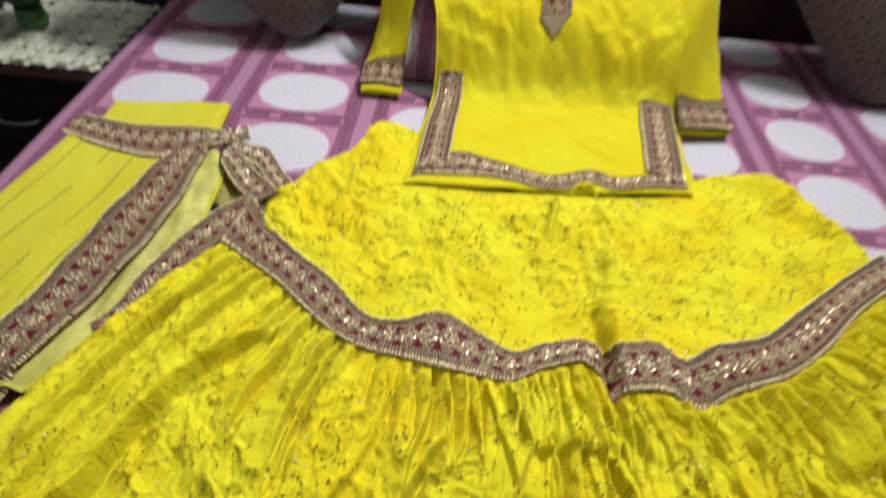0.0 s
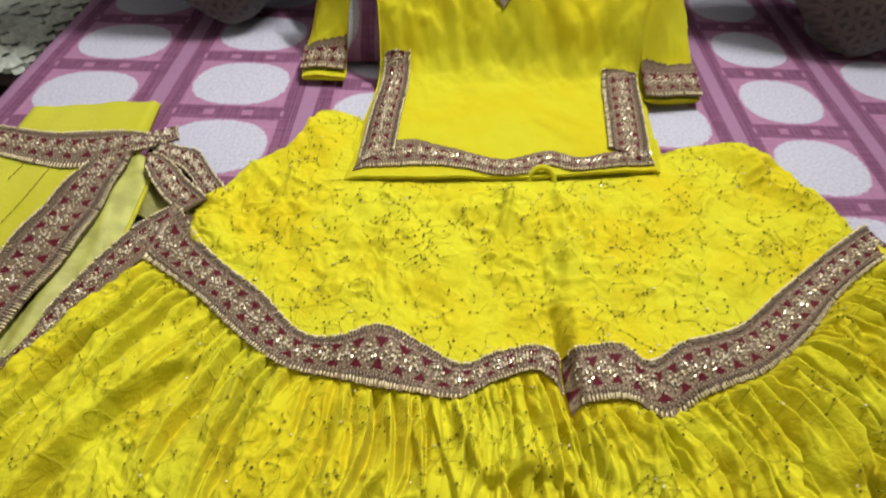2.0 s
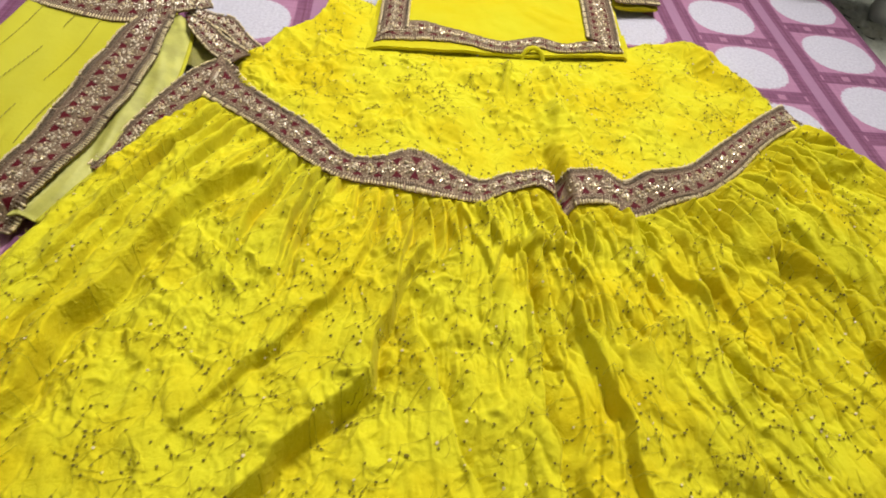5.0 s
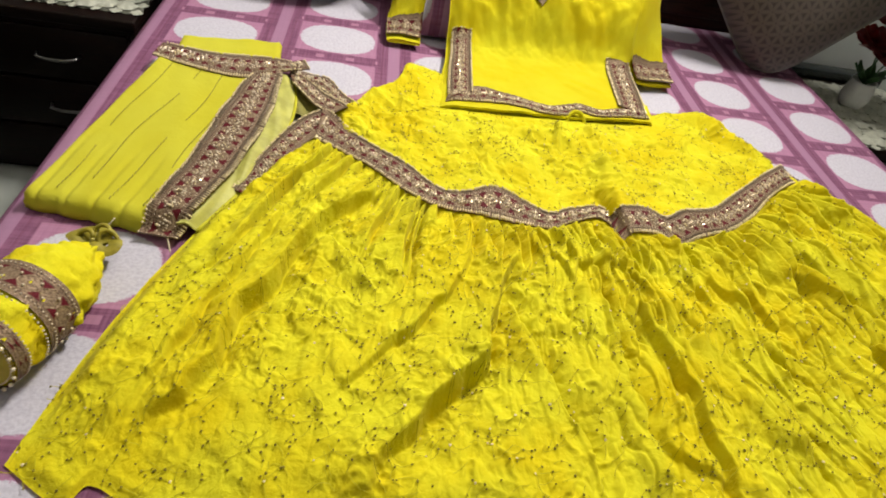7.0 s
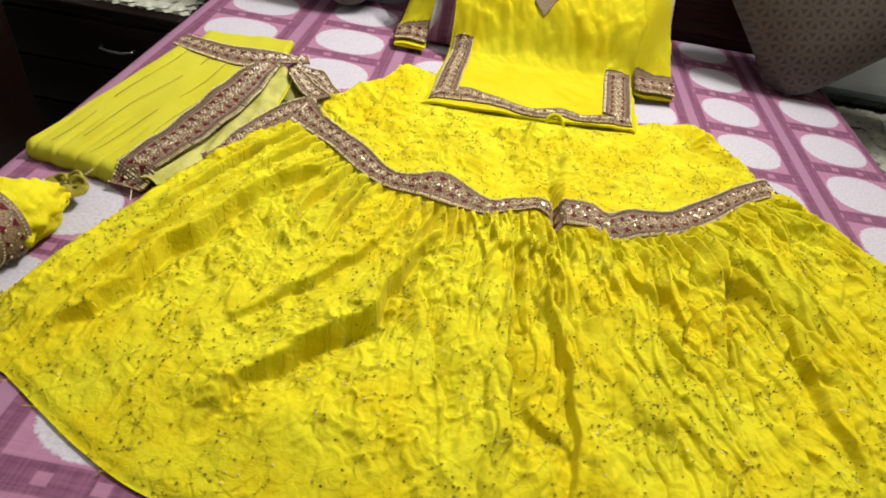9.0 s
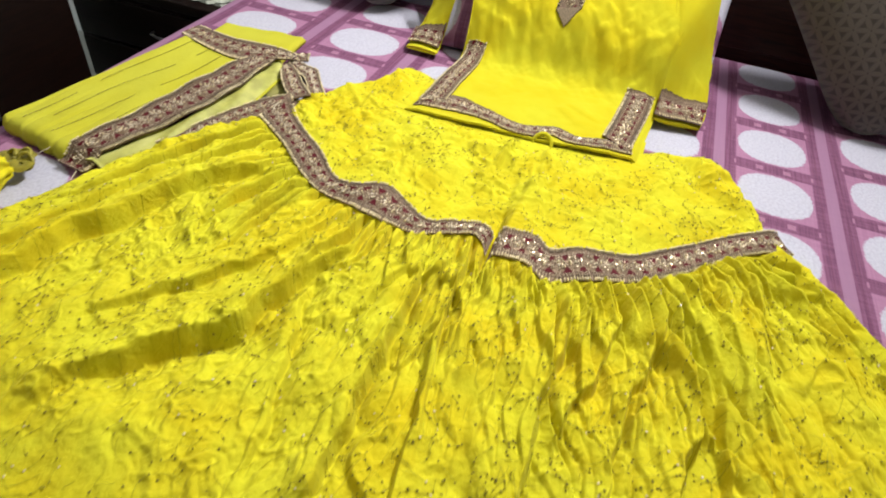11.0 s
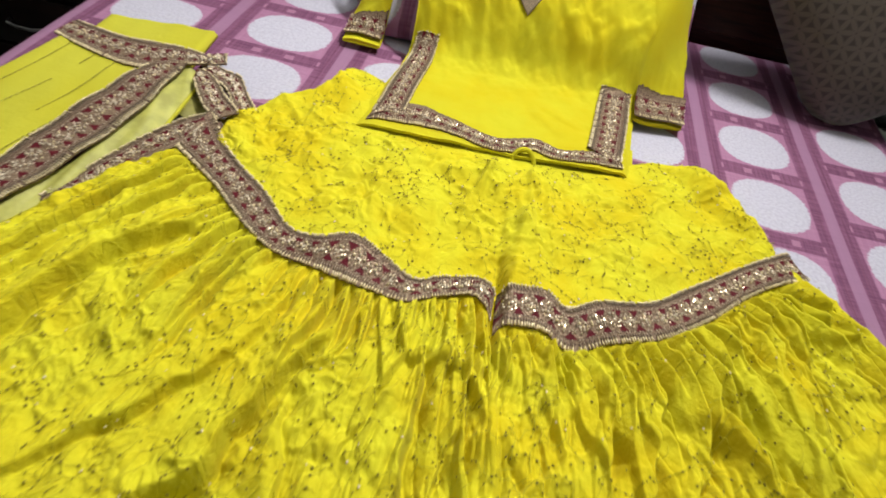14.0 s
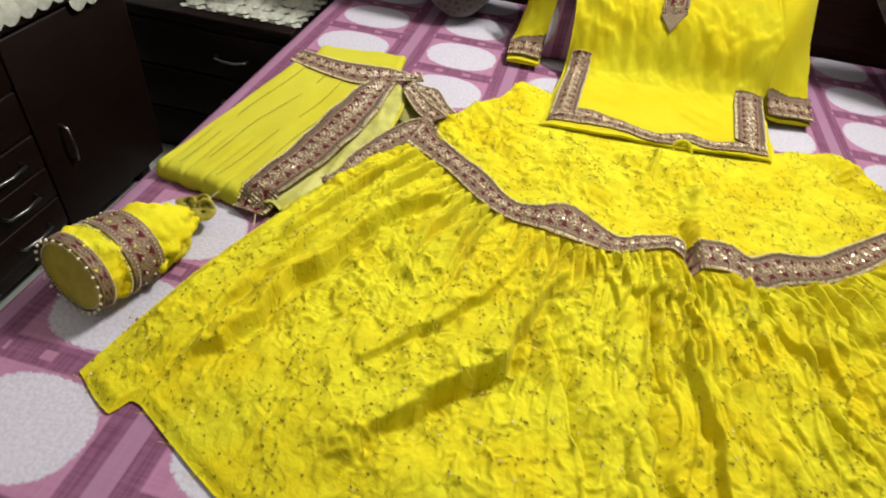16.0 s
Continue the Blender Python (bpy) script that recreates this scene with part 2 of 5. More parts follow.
def sheet_mat():
    """Mauve cotton print: white tufted ovals in pink boxes, pale stripes between the columns. UV: column, row."""
    m, t, b = nodes_of("printed_bedsheet", 0.85)
    tc = coords(t)
    uvn = t.nodes.new("ShaderNodeUVMap")
    uvn.uv_map = "UVMap"
    sep = t.nodes.new("ShaderNodeSeparateXYZ")
    t.links.new(uvn.outputs[0], sep.inputs[0])
    u, v = sep.outputs[0], sep.outputs[1]
    fu = calc(t, "SUBTRACT", calc(t, "FRACT", u), 0.5)
    fv = calc(t, "SUBTRACT", calc(t, "FRACT", v), 0.5)
    c = tc.outputs["Object"]
    mp = t.nodes.new("ShaderNodeMapping")
    t.links.new(c, mp.inputs[0])
    mp.inputs["Scale"].default_value = (9, 160, 9)
    slub = noise_tex(t, mp.outputs[0], 1, 3, 0.7).outputs[0]
    mp2 = t.nodes.new("ShaderNodeMapping")
    t.links.new(c, mp2.inputs[0])
    mp2.inputs["Scale"].default_value = (220, 7, 9)
    warp = noise_tex(t, mp2.outputs[0], 1, 3, 0.7).outputs[0]
    thread = calc(t, "ADD", calc(t, "MULTIPLY", slub, 0.5), calc(t, "MULTIPLY", warp, 0.5))
    mauve = blend(t, ramp(t, thread, 0.36, 0.64), (0.130, 0.045, 0.098), (0.225, 0.094, 0.17))
    pink = (0.44, 0.225, 0.335)
    au, av = calc(t, "ABSOLUTE", fu), calc(t, "ABSOLUTE", fv)
    # pale stripe between columns, with finer lines beside it
    stripe = ramp(t, au, 0.445, 0.452)
    col = blend(t, calc(t, "MULTIPLY", stripe, 0.75), mauve, (0.33, 0.18, 0.29))
    line = calc(t, "COMPARE", au, 0.40, 0.008)
    col = blend(t, calc(t, "MULTIPLY", line, 0.35), col, (0.12, 0.03, 0.07))
    # small pale squares in the bands between rows
    sq = calc(t, "SUBTRACT", calc(t, "ABSOLUTE", calc(t, "SUBTRACT", calc(t, "FRACT", calc(t, "MULTIPLY", u, 4.0)), 0.5)), 0.0)
    inrow = ramp(t, av, 0.455, 0.462)
    small = calc(t, "MULTIPLY", calc(t, "MULTIPLY", calc(t, "LESS_THAN", sq, 0.14), inrow), calc(t, "LESS_THAN", au, 0.36))
    col = blend(t, calc(t, "MULTIPLY", small, 0.55), col, pink)
    # pink box with rounded corners
    wob = calc(t, "MULTIPLY", calc(t, "SUBTRACT", noise_tex(t, c, 60, 2).outputs[0], 0.5), 0.03)
    bx = calc(t, "MAXIMUM", calc(t, "DIVIDE", au, 0.345), calc(t, "DIVIDE", av, 0.40))
    boxm = calc(t, "SUBTRACT", 1.0, ramp(t, calc(t, "ADD", bx, wob), 0.97, 1.02))
    col = blend(t, boxm, col, blend(t, ramp(t, thread, 0.35, 0.65), (0.305, 0.14, 0.24), (0.365, 0.18, 0.29)))
    # white tufted oval
    ru = calc(t, "POWER", calc(t, "DIVIDE", au, 0.325), 2.3)
    rv = calc(t, "POWER", calc(t, "DIVIDE", av, 0.375), 2.3)
    fuzz = calc(t, "MULTIPLY", calc(t, "SUBTRACT", noise_tex(t, c, 170, 2).outputs[0], 0.5), 0.35)
    oval = calc(t, "SUBTRACT", 1.0, ramp(t, calc(t, "ADD", calc(t, "ADD", ru, rv), fuzz), 0.93, 1.05))
    tuft = noise_tex(t, c, 190, 3).outputs[0]
    col = blend(t, oval, col, blend(t, ramp(t, tuft, 0.3, 0.7), (0.50, 0.49, 0.57), (0.41, 0.395, 0.48)))
    put(t, b.inputs["Base Color"], col)
    b.inputs["Specular IOR Level"].default_value = 0.2
    bump(t, b, calc(t, "ADD", calc(t, "MULTIPLY", thread, 0.5), calc(t, "MULTIPLY", calc(t, "MULTIPLY", oval, tuft), 1.0)), 0.4, 0.0015)
    return m


def trim_mat():
    """Embroidered border. UV: metres along, 0..1 across."""
    m, t, b = nodes_of("embroidered_border", 0.55)
    uvn = t.nodes.new("ShaderNodeUVMap")
    uvn.uv_map = "UVMap"
    sep = t.nodes.new("ShaderNodeSeparateXYZ")
    t.links.new(uvn.outputs[0], sep.inputs[0])
    u, v = sep.outputs[0], sep.outputs[1]
    c = coords(t).outputs["Object"]
    av = calc(t, "ABSOLUTE", calc(t, "SUBTRACT", v, 0.5))
    fleck = noise_tex(t, c, 420, 2).outputs[0]
    taupe = blend(t, ramp(t, fleck, 0.35, 0.65), (0.115, 0.074, 0.047), (0.275, 0.198, 0.132))
    # flower discs in the middle strip
    fu = calc(t, "MULTIPLY", calc(t, "SUBTRACT", calc(t, "FRACT", calc(t, "DIVIDE", u, 0.026)), 0.5), 0.026)
    dv = calc(t, "MULTIPLY", calc(t, "SUBTRACT", v, 0.5), 0.055)
    r = calc(t, "SQRT", calc(t, "ADD", calc(t, "POWER", fu, 2.0), calc(t, "POWER", dv, 2.0)))
    wob = calc(t, "MULTIPLY", calc(t, "SUBTRACT", noise_tex(t, c, 260, 2).outputs[0], 0.5), 0.006)
    flower = calc(t, "SUBTRACT", 1.0, ramp(t, calc(t, "ADD", r, wob), 0.0105, 0.0125))
    # maroon wedges that point in between the flowers from both sides
    adv = calc(t, "MULTIPLY", av, 0.055)
    gap = calc(t, "SUBTRACT", calc(t, "MULTIPLY", calc(t, "SUBTRACT", adv, 0.0035), 0.75), calc(t, "SUBTRACT", 0.013, calc(t, "ABSOLUTE", fu)))
    maroon = calc(t, "MULTIPLY", ramp(t, calc(t, "ADD", gap, calc(t, "MULTIPLY", wob, 0.5)), -0.0006, 0.0008), calc(t, "LESS_THAN", adv, 0.0140))
    col = blend(t, maroon, taupe, (0.085, 0.002, 0.008))
    # cords on both sides of the flowers and a dotted line along the braid
    cord = calc(t, "COMPARE", adv, 0.0148, 0.0007)
    col = blend(t, calc(t, "MULTIPLY", cord, 0.6), col, (0.055, 0.030, 0.024))
    hole = calc(t, "MULTIPLY", calc(t, "COMPARE", av, 0.345, 0.022), calc(t, "GREATER_THAN", calc(t, "FRACT", calc(t, "DIVIDE", u, 0.0042)), 0.45))
    col = blend(t, calc(t, "MULTIPLY", hole, 0.75), col, (0.06, 0.03, 0.025))
    put(t, b.inputs["Base Color"], col)
    metal = calc(t, "MULTIPLY", calc(t, "SUBTRACT", 1.0, maroon), calc(t, "MULTIPLY", ramp(t, fleck, 0.52, 0.62), 0.7))
    put(t, b.inputs["Metallic"], metal)
    put(t, b.inputs["Roughness"], calc(t, "SUBTRACT", 0.7, calc(t, "MULTIPLY", metal, 0.4)))
    b.inputs["Specular IOR Level"].default_value = 0.2
    bump(t, b, calc(t, "ADD", fleck, calc(t, "MULTIPLY", flower, 0.8)), 0.7, 0.0016)
    return m


SKIRT = yellow_cloth("yellow_embroidered_cotton", (0.635, 0.602, 0.025), (0.63, 0.505, 0.009), 0.7)
KURTI = yellow_cloth("yellow_plain_cotton", (0.555, 0.520, 0.020), (0.56, 0.460, 0.008), 0.22)
GAUZE = yellow_cloth("yellow_georgette", (0.515, 0.495, 0.045), (0.48, 0.445, 0.028), 0.25)
SHEER = plain("olive_net_lining", (0.47, 0.46, 0.10), 0.6, 0, 0.35, 26, 0.2)
DUSK = plain("dark_olive_net", (0.26, 0.235, 0.04), 0.6, 0, 0.4, 40, 0.2)
SHEET = sheet_mat()
TRIM = trim_mat()
GOLD = plain("gold_sequin", (0.88, 0.74, 0.46), 0.25, 0.0, 0.3, 200)
SILVER = plain("pale_gold_bead", (0.80, 0.69, 0.53), 0.25, 0.05, 0.35, 300)
FRILL = plain("olive_gold_net", (0.32, 0.27, 0.02), 0.5, 0.1, 0.4, 60, 0.3)
BRAID = plain("taupe_braid", (0.33, 0.25, 0.172), 0.5, 0.1, 0.4, 300)
OLIVE = plain("olive_sequin", (0.27, 0.23, 0.03), 0.65, 0.0, 0.5, 90)
TENDRIL = plain("olive_thread", (0.52, 0.46, 0.020), 0.6, 0.0, 0.35, 60)
STITCH = plain("olive_stitching", (0.30, 0.27, 0.03), 0.7, 0.1, 0.3, 90)
for dull in (OLIVE, TENDRIL):
    dull.node_tree.nodes["Principled BSDF"].inputs["Specular IOR Level"].default_value = 0.08
WOOD = wood_mat("dark_brown_wood", (0.0036, 0.0012, 0.0007), (0.008, 0.0026, 0.0014), 0.42)
BOARD = wood_mat("headboard_wood", (0.018, 0.0062, 0.004), (0.044, 0.014, 0.008), 0.35)
CHROME = plain("chrome", (0.20, 0.20, 0.20), 0.32, 1.0, 0.1, 50)
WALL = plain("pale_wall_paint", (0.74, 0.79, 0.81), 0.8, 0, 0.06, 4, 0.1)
# for walls out of view: tone set by the fill light they bounce back
BOUNCE = plain("bounce_wall_paint", (0.62, 0.62, 0.61), 0.8, 0, 0.06, 4, 0.1)
SPARK = plain("mirror_sequin", (0.92, 0.78, 0.58), 0.36, 1.0, 0.15, 300)
CEIL = plain("white_ceiling_paint", (0.80, 0.79, 0.77), 0.9, 0, 0.05, 4)
FLOOR = plain("grey_floor_tile", (0.36, 0.39, 0.37), 0.35, 0, 0.15, 8)
LACE = plain("white_crochet_cotton", (0.48, 0.50, 0.43), 0.85, 0, 0.25, 60, 0.4)
LACEN = plain("grey_crochet_net", (0.23, 0.24, 0.20), 0.9, 0, 0.5, 160, 0.6)
PLASTER = plain("black_glass_edge", (0.012, 0.018, 0.018), 0.25, 0, 0.2, 10)
PETAL = plain("crimson_silk_petal", (0.46, 0.012, 0.062), 0.6, 0, 0.45, 40)
REDP = plain("dark_red_silk_petal", (0.23, 0.006, 0.009), 0.6, 0, 0.45, 40)
LEAF = plain("green_plastic_leaf", (0.05, 0.16, 0.05), 0.5, 0, 0.4, 40)
VASE = plain("white_glazed_pot", (0.74, 0.76, 0.74), 0.25, 0, 0.06, 20)


def cushion_mat():
    """Brown-grey jacquard with a lattice of small six-petal flowers. UV in metres."""
    m, t, b = nodes_of("brown_jacquard", 0.7)
    uvn = t.nodes.new("ShaderNodeUVMap")
    uvn.uv_map = "UVMap"
    sep = t.nodes.new("ShaderNodeSeparateXYZ")
    t.links.new(uvn.outputs[0], sep.inputs[0])
    u, v = sep.outputs[0], sep.outputs[1]
    k = 2 * math.pi / 0.058
    total = most = None
    for a in (0, 60, 120):
        w = calc(t, "ADD", calc(t, "MULTIPLY", u, k * math.cos(radians(a))), calc(t, "MULTIPLY", v, k * math.sin(radians(a))))
        s = calc(t, "ABSOLUTE", calc(t, "SINE", w))
        total = s if total is None else calc(t, "MINIMUM", total, s)
        most = s if most is None else calc(t, "MAXIMUM", most, s)
    # petals along the lines of the lattice, dark triangles between them
    petal = ramp(t, calc(t, "DIVIDE", total, calc(t, "ADD", most, 0.02)), 0.40, 0.64)
    vein = calc(t, "SUBTRACT", 1.0, ramp(t, most, 0.10, 0.30))
    petal = calc(t, "MAXIMUM", petal, vein)
    c = coords(t).outputs["Object"]
    fine = noise_tex(t, c, 300, 2).outputs[0]
    col = blend(t, petal, (0.082, 0.063, 0.052), (0.022, 0.014, 0.012))
    col = blend(t, calc(t, "MULTIPLY", fine, 0.35), col, (0.066, 0.049, 0.041))
    put(t, b.inputs["Base Color"], col)
    b.inputs["Sheen Weight"].default_value = 0.2
    bump(t, b, calc(t, "SUBTRACT", fine, petal), 0.3, 0.001)
    return m


CUSHION = cushion_mat()

# ---------------------------------------------------------------- room
def room_box(name, x0, x1, y0, y1, z0, z1, material, label):
    return tagged(part(name, box(x0, x1, y0, y1, z0, z1, 0), material, None, label, smooth=False), label, kind="structure")


RX0, RX1, RY0, RY1, RZ = -1.5, 3.3, -2.4, 1.54, 2.75
room_box("floor", RX0 - 0.1, RX1 + 0.1, RY0 - 0.1, RY1 + 0.1, -0.1, 0.0, FLOOR, "pale grey-green tiled bedroom floor")
room_box("ceiling", RX0 - 0.1, RX1 + 0.1, RY0 - 0.1, RY1 + 0.1, RZ, RZ + 0.1, CEIL, "plain white painted ceiling")
room_box("wall_north", RX0, RX1, RY1, RY1 + 0.1, 0, RZ, WALL, "pale painted wall behind the headboard")
# three unseen walls close the room and return fill light to the bed
room_box("wall_south", RX0, RX1, RY0 - 0.1, RY0, 0, RZ, BOUNCE, "unseen pale bedroom wall that bounces fill light")
room_box("wall_west", RX0 - 0.1, RX0, RY0 - 0.1, RY1 + 0.1, 0, RZ, BOUNCE, "unseen pale bedroom wall that bounces fill light")
room_box("wall_east", RX1, RX1 + 0.1, RY0 - 0.1, RY1 + 0.1, 0, RZ, BOUNCE, "unseen pale bedroom wall that bounces fill light")

# ---------------------------------------------------------------- bed
BX0, BX1, BY0, BY1 = 0.0, 1.765, -0.62, 1.44   # the made bed, seen from above
COLS = (0.165, 0.44, 0.70, 0.95, 1.205, 1.42, 1.645)   # middle of each column of ovals
ROWY = (0.945, 0.80, 0.90, 0.88, 0.898, 0.977, 0.868)   # one oval's middle in each column
PITCH = 0.188


def sheet_uv(x, y):
    edge = np.r_[COLS[0] - 0.135, (np.array(COLS[1:]) + np.array(COLS[:-1])) / 2, COLS[-1] + 0.115]
    if x < edge[0]:
        k, f = -1, 1 - (edge[0] - x) / 0.26
    elif x >= edge[-1]:
        k, f = len(COLS), (x - edge[-1]) / 0.24
    else:
        k = int(np.searchsorted(edge, x, side="right") - 1)
        k = min(k, len(COLS) - 1)
        f = (x - edge[k]) / (edge[k + 1] - edge[k])
    kk = min(max(k, 0), len(COLS) - 1)
    return k + min(max(f, 0.001), 0.999), (y - ROWY[kk]) / PITCH + 20.5


def make_bed():
    bed = thing("bed", "made double bed with a mauve printed sheet and dark wooden headboard", "bed")
    # the sheet: top, rounded shoulders, hanging sides
    r = 0.035
    def profile(lo, hi, n):
        """Pairs of plan coordinate and drop across the bed, with cloth length."""
        pts = [(lo, -0.34), (lo - 0.004, -0.2), (lo, -r - 0.05)]
        pts += [(lo + r - r * math.cos(a), -r + r * math.sin(a)) for a in np.linspace(0, math.pi / 2, 6)]
        inner = np.linspace(lo + r, hi - r, n)[1:-1]
        pts += [(x, 0.0) for x in inner]
        pts += [(hi - r + r * math.sin(a), -r + r * math.cos(a)) for a in np.linspace(0, math.pi / 2, 6)]
        pts += [(hi, -r - 0.05), (hi + 0.004, -0.2), (hi, -0.34)]
        return pts
    cutx = profile(BX0, BX1, 200)
    cuty = profile(BY0, BY1, 120)
    verts, uv = [], []
    for x, zx in cutx:
        for y, zy in cuty:
            z = min(zx, zy) if min(zx, zy) < 0 else 0.0
            if z > -0.02:
                z += 0.0022 * noise.fractal((x * 3.1, y * 2.6, 3.0), 1, 2, 3)
            verts.append((x, y, z))
            ux = x + (zx if x < 0.5 else -zx) * 1.0
            uv.append((ux, y + (zy if y < 0.3 else -zy)))
    faces = grid_faces(len(cutx), len(cuty))
    me = bpy.data.meshes.new("bedsheet")
    me.from_pydata(verts, [], faces)
    lay = me.uv_layers.new(name="UVMap")
    for poly in me.polygons:
        cx = sum(uv[i][0] for i in poly.vertices) / 4
        k0 = math.floor(sheet_uv(cx, 0)[0])
        for li, vi in zip(poly.loop_indices, poly.vertices):
            a, b = sheet_uv(*uv[vi])
            if math.floor(a) != k0:   # keep each face inside one column
                a = k0 + (0.001 if uv[vi][0] < cx else 0.999)
            kk = min(max(k0, 0), len(COLS) - 1)
            lay.data[li].uv = (a, (uv[vi][1] - ROWY[kk]) / PITCH + 20.5)
    me.polygons.foreach_set("use_smooth", np.ones(len(me.polygons), dtype=bool))
    me.materials.append(SHEET)
    ob = new("bedsheet", me)
    ob.parent = bed
    tagged(ob, "mauve cotton sheet with white tufted ovals and pink stripes")
    part("mattress", box(BX0 + 0.01, BX1 - 0.01, BY0 + 0.01, BY1 - 0.01, -0.22, -0.006, 0.03, 3), VASE, bed, "white mattress under the sheet")
    part("side_rail", box(BX0 - 0.0, BX0 + 0.03, BY0, BY1, -0.40, -0.225, 0.004), WOOD, bed)
    part("side_rail", box(BX1 - 0.03, BX1, BY0, BY1, -0.40, -0.225, 0.004), WOOD, bed)
    part("foot_rail", box(BX0 + 0.032, BX1 - 0.032, BY0, BY0 + 0.03, -0.40, -0.225, 0.004), WOOD, bed)
    for x in (BX0 + 0.06, BX1 - 0.06):
        for y in (BY0 + 0.06, BY1 - 0.06):
            part("leg", box(x - 0.03, x + 0.03, y - 0.03, y + 0.03, -BED, -0.226, 0.004), WOOD, bed)
    hb = part("headboard", box(BX0 - 0.04, BX1 + 0.04, BY1 + 0.02, BY1 + 0.07, -BED, 0.62, 0.006), BOARD, bed, "dark brown wooden headboard")
    part("rail", box(BX0 - 0.05, BX1 + 0.05, BY1 + 0.01, BY1 + 0.08, 0.621, 0.67, 0.01), BOARD, hb)
    n = 3
    w = (BX1 - BX0) / n
    for k in range(n):
        x0 = BX0 + k * w
        part("panel", box(x0 + 0.03, x0 + w - 0.03, BY1 + 0.006, BY1 + 0.0195, 0.02, 0.58, 0.006), BOARD, hb)
    return bed


make_bed()


def pillow_mesh(w, h, d, n=44, puff=0.35, pinch=0.06, power=4, corner=0.0):
    """A stuffed cushion in its own x (width), y (height), z (depth); UV in metres."""
    verts, uv, faces = [], [], []
    for side in (1, -1):
        base = len(verts)
        for i in range(n + 1):
            for j in range(n + 1):
                a, b = 2 * i / n - 1, 2 * j / n - 1
                prof = max(0.0, (1 - abs(a)**power) * (1 - abs(b)**power)) ** puff
                blunt = 1 - corner * (abs(a) * abs(b)) ** 5
                x = a * w / 2 * (1 - pinch * (1 - b * b)) * blunt
                y = b * h / 2 * (1 - pinch * (1 - a * a)) * blunt
                z = side * (prof * d / 2 * (1 + 0.05 * noise.noise((a * 2.2, b * 2.2, side * 3.0))) + 0.002)
                verts.append((x, y, z))
                uv.append((a * w / 2, b * h / 2))
        for i in range(n):
            for j in range(n):
                q = base + i * (n + 1) + j
                f = (q, q + n + 1, q + n + 2, q + 1)
                faces.append(f if side > 0 else f[::-1])
    m = n + 1
    rim = [i * m for i in range(n)] + [n * m + j for j in range(n)] + [(n - i) * m + n for i in range(n)] + [n - j for j in range(n)]
    top = m * m
    for a, b in zip(rim, rim[1:] + rim[:1]):
        faces.append((b, a, a + top, b + top))
    return verts, faces, uv


def make_cushion(at, spin, lean, turn, size, label):
    ob = thing("cushion", label, "cushion", group="brown cushions")
    v, f, uv = pillow_mesh(size, size, 0.19, pinch=0.03, corner=0.15)
    mesh_object("cover", v, f, CUSHION, ob, uv=uv)
    ob.matrix_world = Matrix.Translation((at[0], at[1], at[2] + BED)) @ pose(0, 0, 0, 0, 0, turn) @ pose(0, 0, 0, 90 - lean) @ pose(0, 0, 0, 0, 0, spin)
    return ob


make_cushion((0.335, 1.29, 0.288), 53, 17, 3, 0.48, "brown jacquard cushion leaning cornerwise on the headboard")
make_cushion((1.645, 1.265, 0.330), 41, 17, -4, 0.57, "brown patterned cushion standing on its corner against the headboard")

# the bed pillow under the tunic
PIL = (0.915, 1.215, 0.160)
PTILT = 43


def make_pillow():
    ob = thing("bed_pillow", "pillow in a mauve and white printed case under the tunic", "pillow")
    v, f, uv = pillow_mesh(0.70, 0.44, 0.17, n=90, puff=0.5, pinch=0.03, power=2.4)
    mesh_object("pillowcase", v, f, SHEET, ob, uv=[((a + 0.1) / 0.25 + 0.5, b / 0.19 + 0.3) for a, b in uv])
    m = Matrix.Translation(PIL) @ pose(0, 0, 0, PTILT)
    ob.matrix_world = Matrix.Translation((0, 0, BED)) @ m
    return Field([(m @ V(p))[:] for p in v], 0.008)


PILLOW_TOP = make_pillow()

# ---------------------------------------------------------------- skirt
TOP_EDGE = ((0.436, 0.640), (0.47, 0.655), (0.523, 0.735), (0.574, 0.79), (0.612, 0.90), (0.66, 0.885), (0.72, 0.80), (0.95, 0.765), (1.16, 0.80), (1.228, 0.827), (1.284, 0.828), (1.336, 0.783), (1.366, 0.716), (1.380, 0.661), (1.390, 0.615))
WEST_TOP = ((0.436, 0.636), (0.519, 0.535), (0.597, 0.473), (0.672, 0.412), (0.704, 0.410), (0.742, 0.424), (0.799, 0.402), (0.846, 0.380), (0.885, 0.397), (0.930, 0.404), (0.956, 0.394))
WEST_LOW = ((0.431, 0.526), (0.520, 0.464), (0.579, 0.414), (0.648, 0.370), (0.690, 0.360), (0.750, 0.346), (0.786, 0.343), (0.843, 0.337), (0.885, 0.361), (0.925, 0.370), (0.956, 0.348))
EAST_TOP = ((0.959, 0.396), (0.973, 0.394), (1.025, 0.402), (1.045, 0.382), (1.095, 0.409), (1.169, 0.441), (1.243, 0.502), (1.297, 0.545), (1.408, 0.630))
EAST_LOW = ((0.962, 0.322), (1.030, 0.330), (1.050, 0.317), (1.112, 0.348), (1.182, 0.379), (1.258, 0.437), (1.315, 0.495), (1.440, 0.589))
LEFT_HEM = ((0.185, -0.100), (0.248, -0.139), (0.256, -0.142), (0.262, -0.134), (0.272, -0.119), (0.280, -0.120), (0.300, -0.130), (0.350, -0.158), (0.430, -0.200), (0.502, -0.229))
HEM = LEFT_HEM + ((0.60, -0.245), (0.80, -0.262), (1.05, -0.262), (1.30, -0.235), (1.52, -0.175), (1.66, -0.085), (1.70, 0.03))


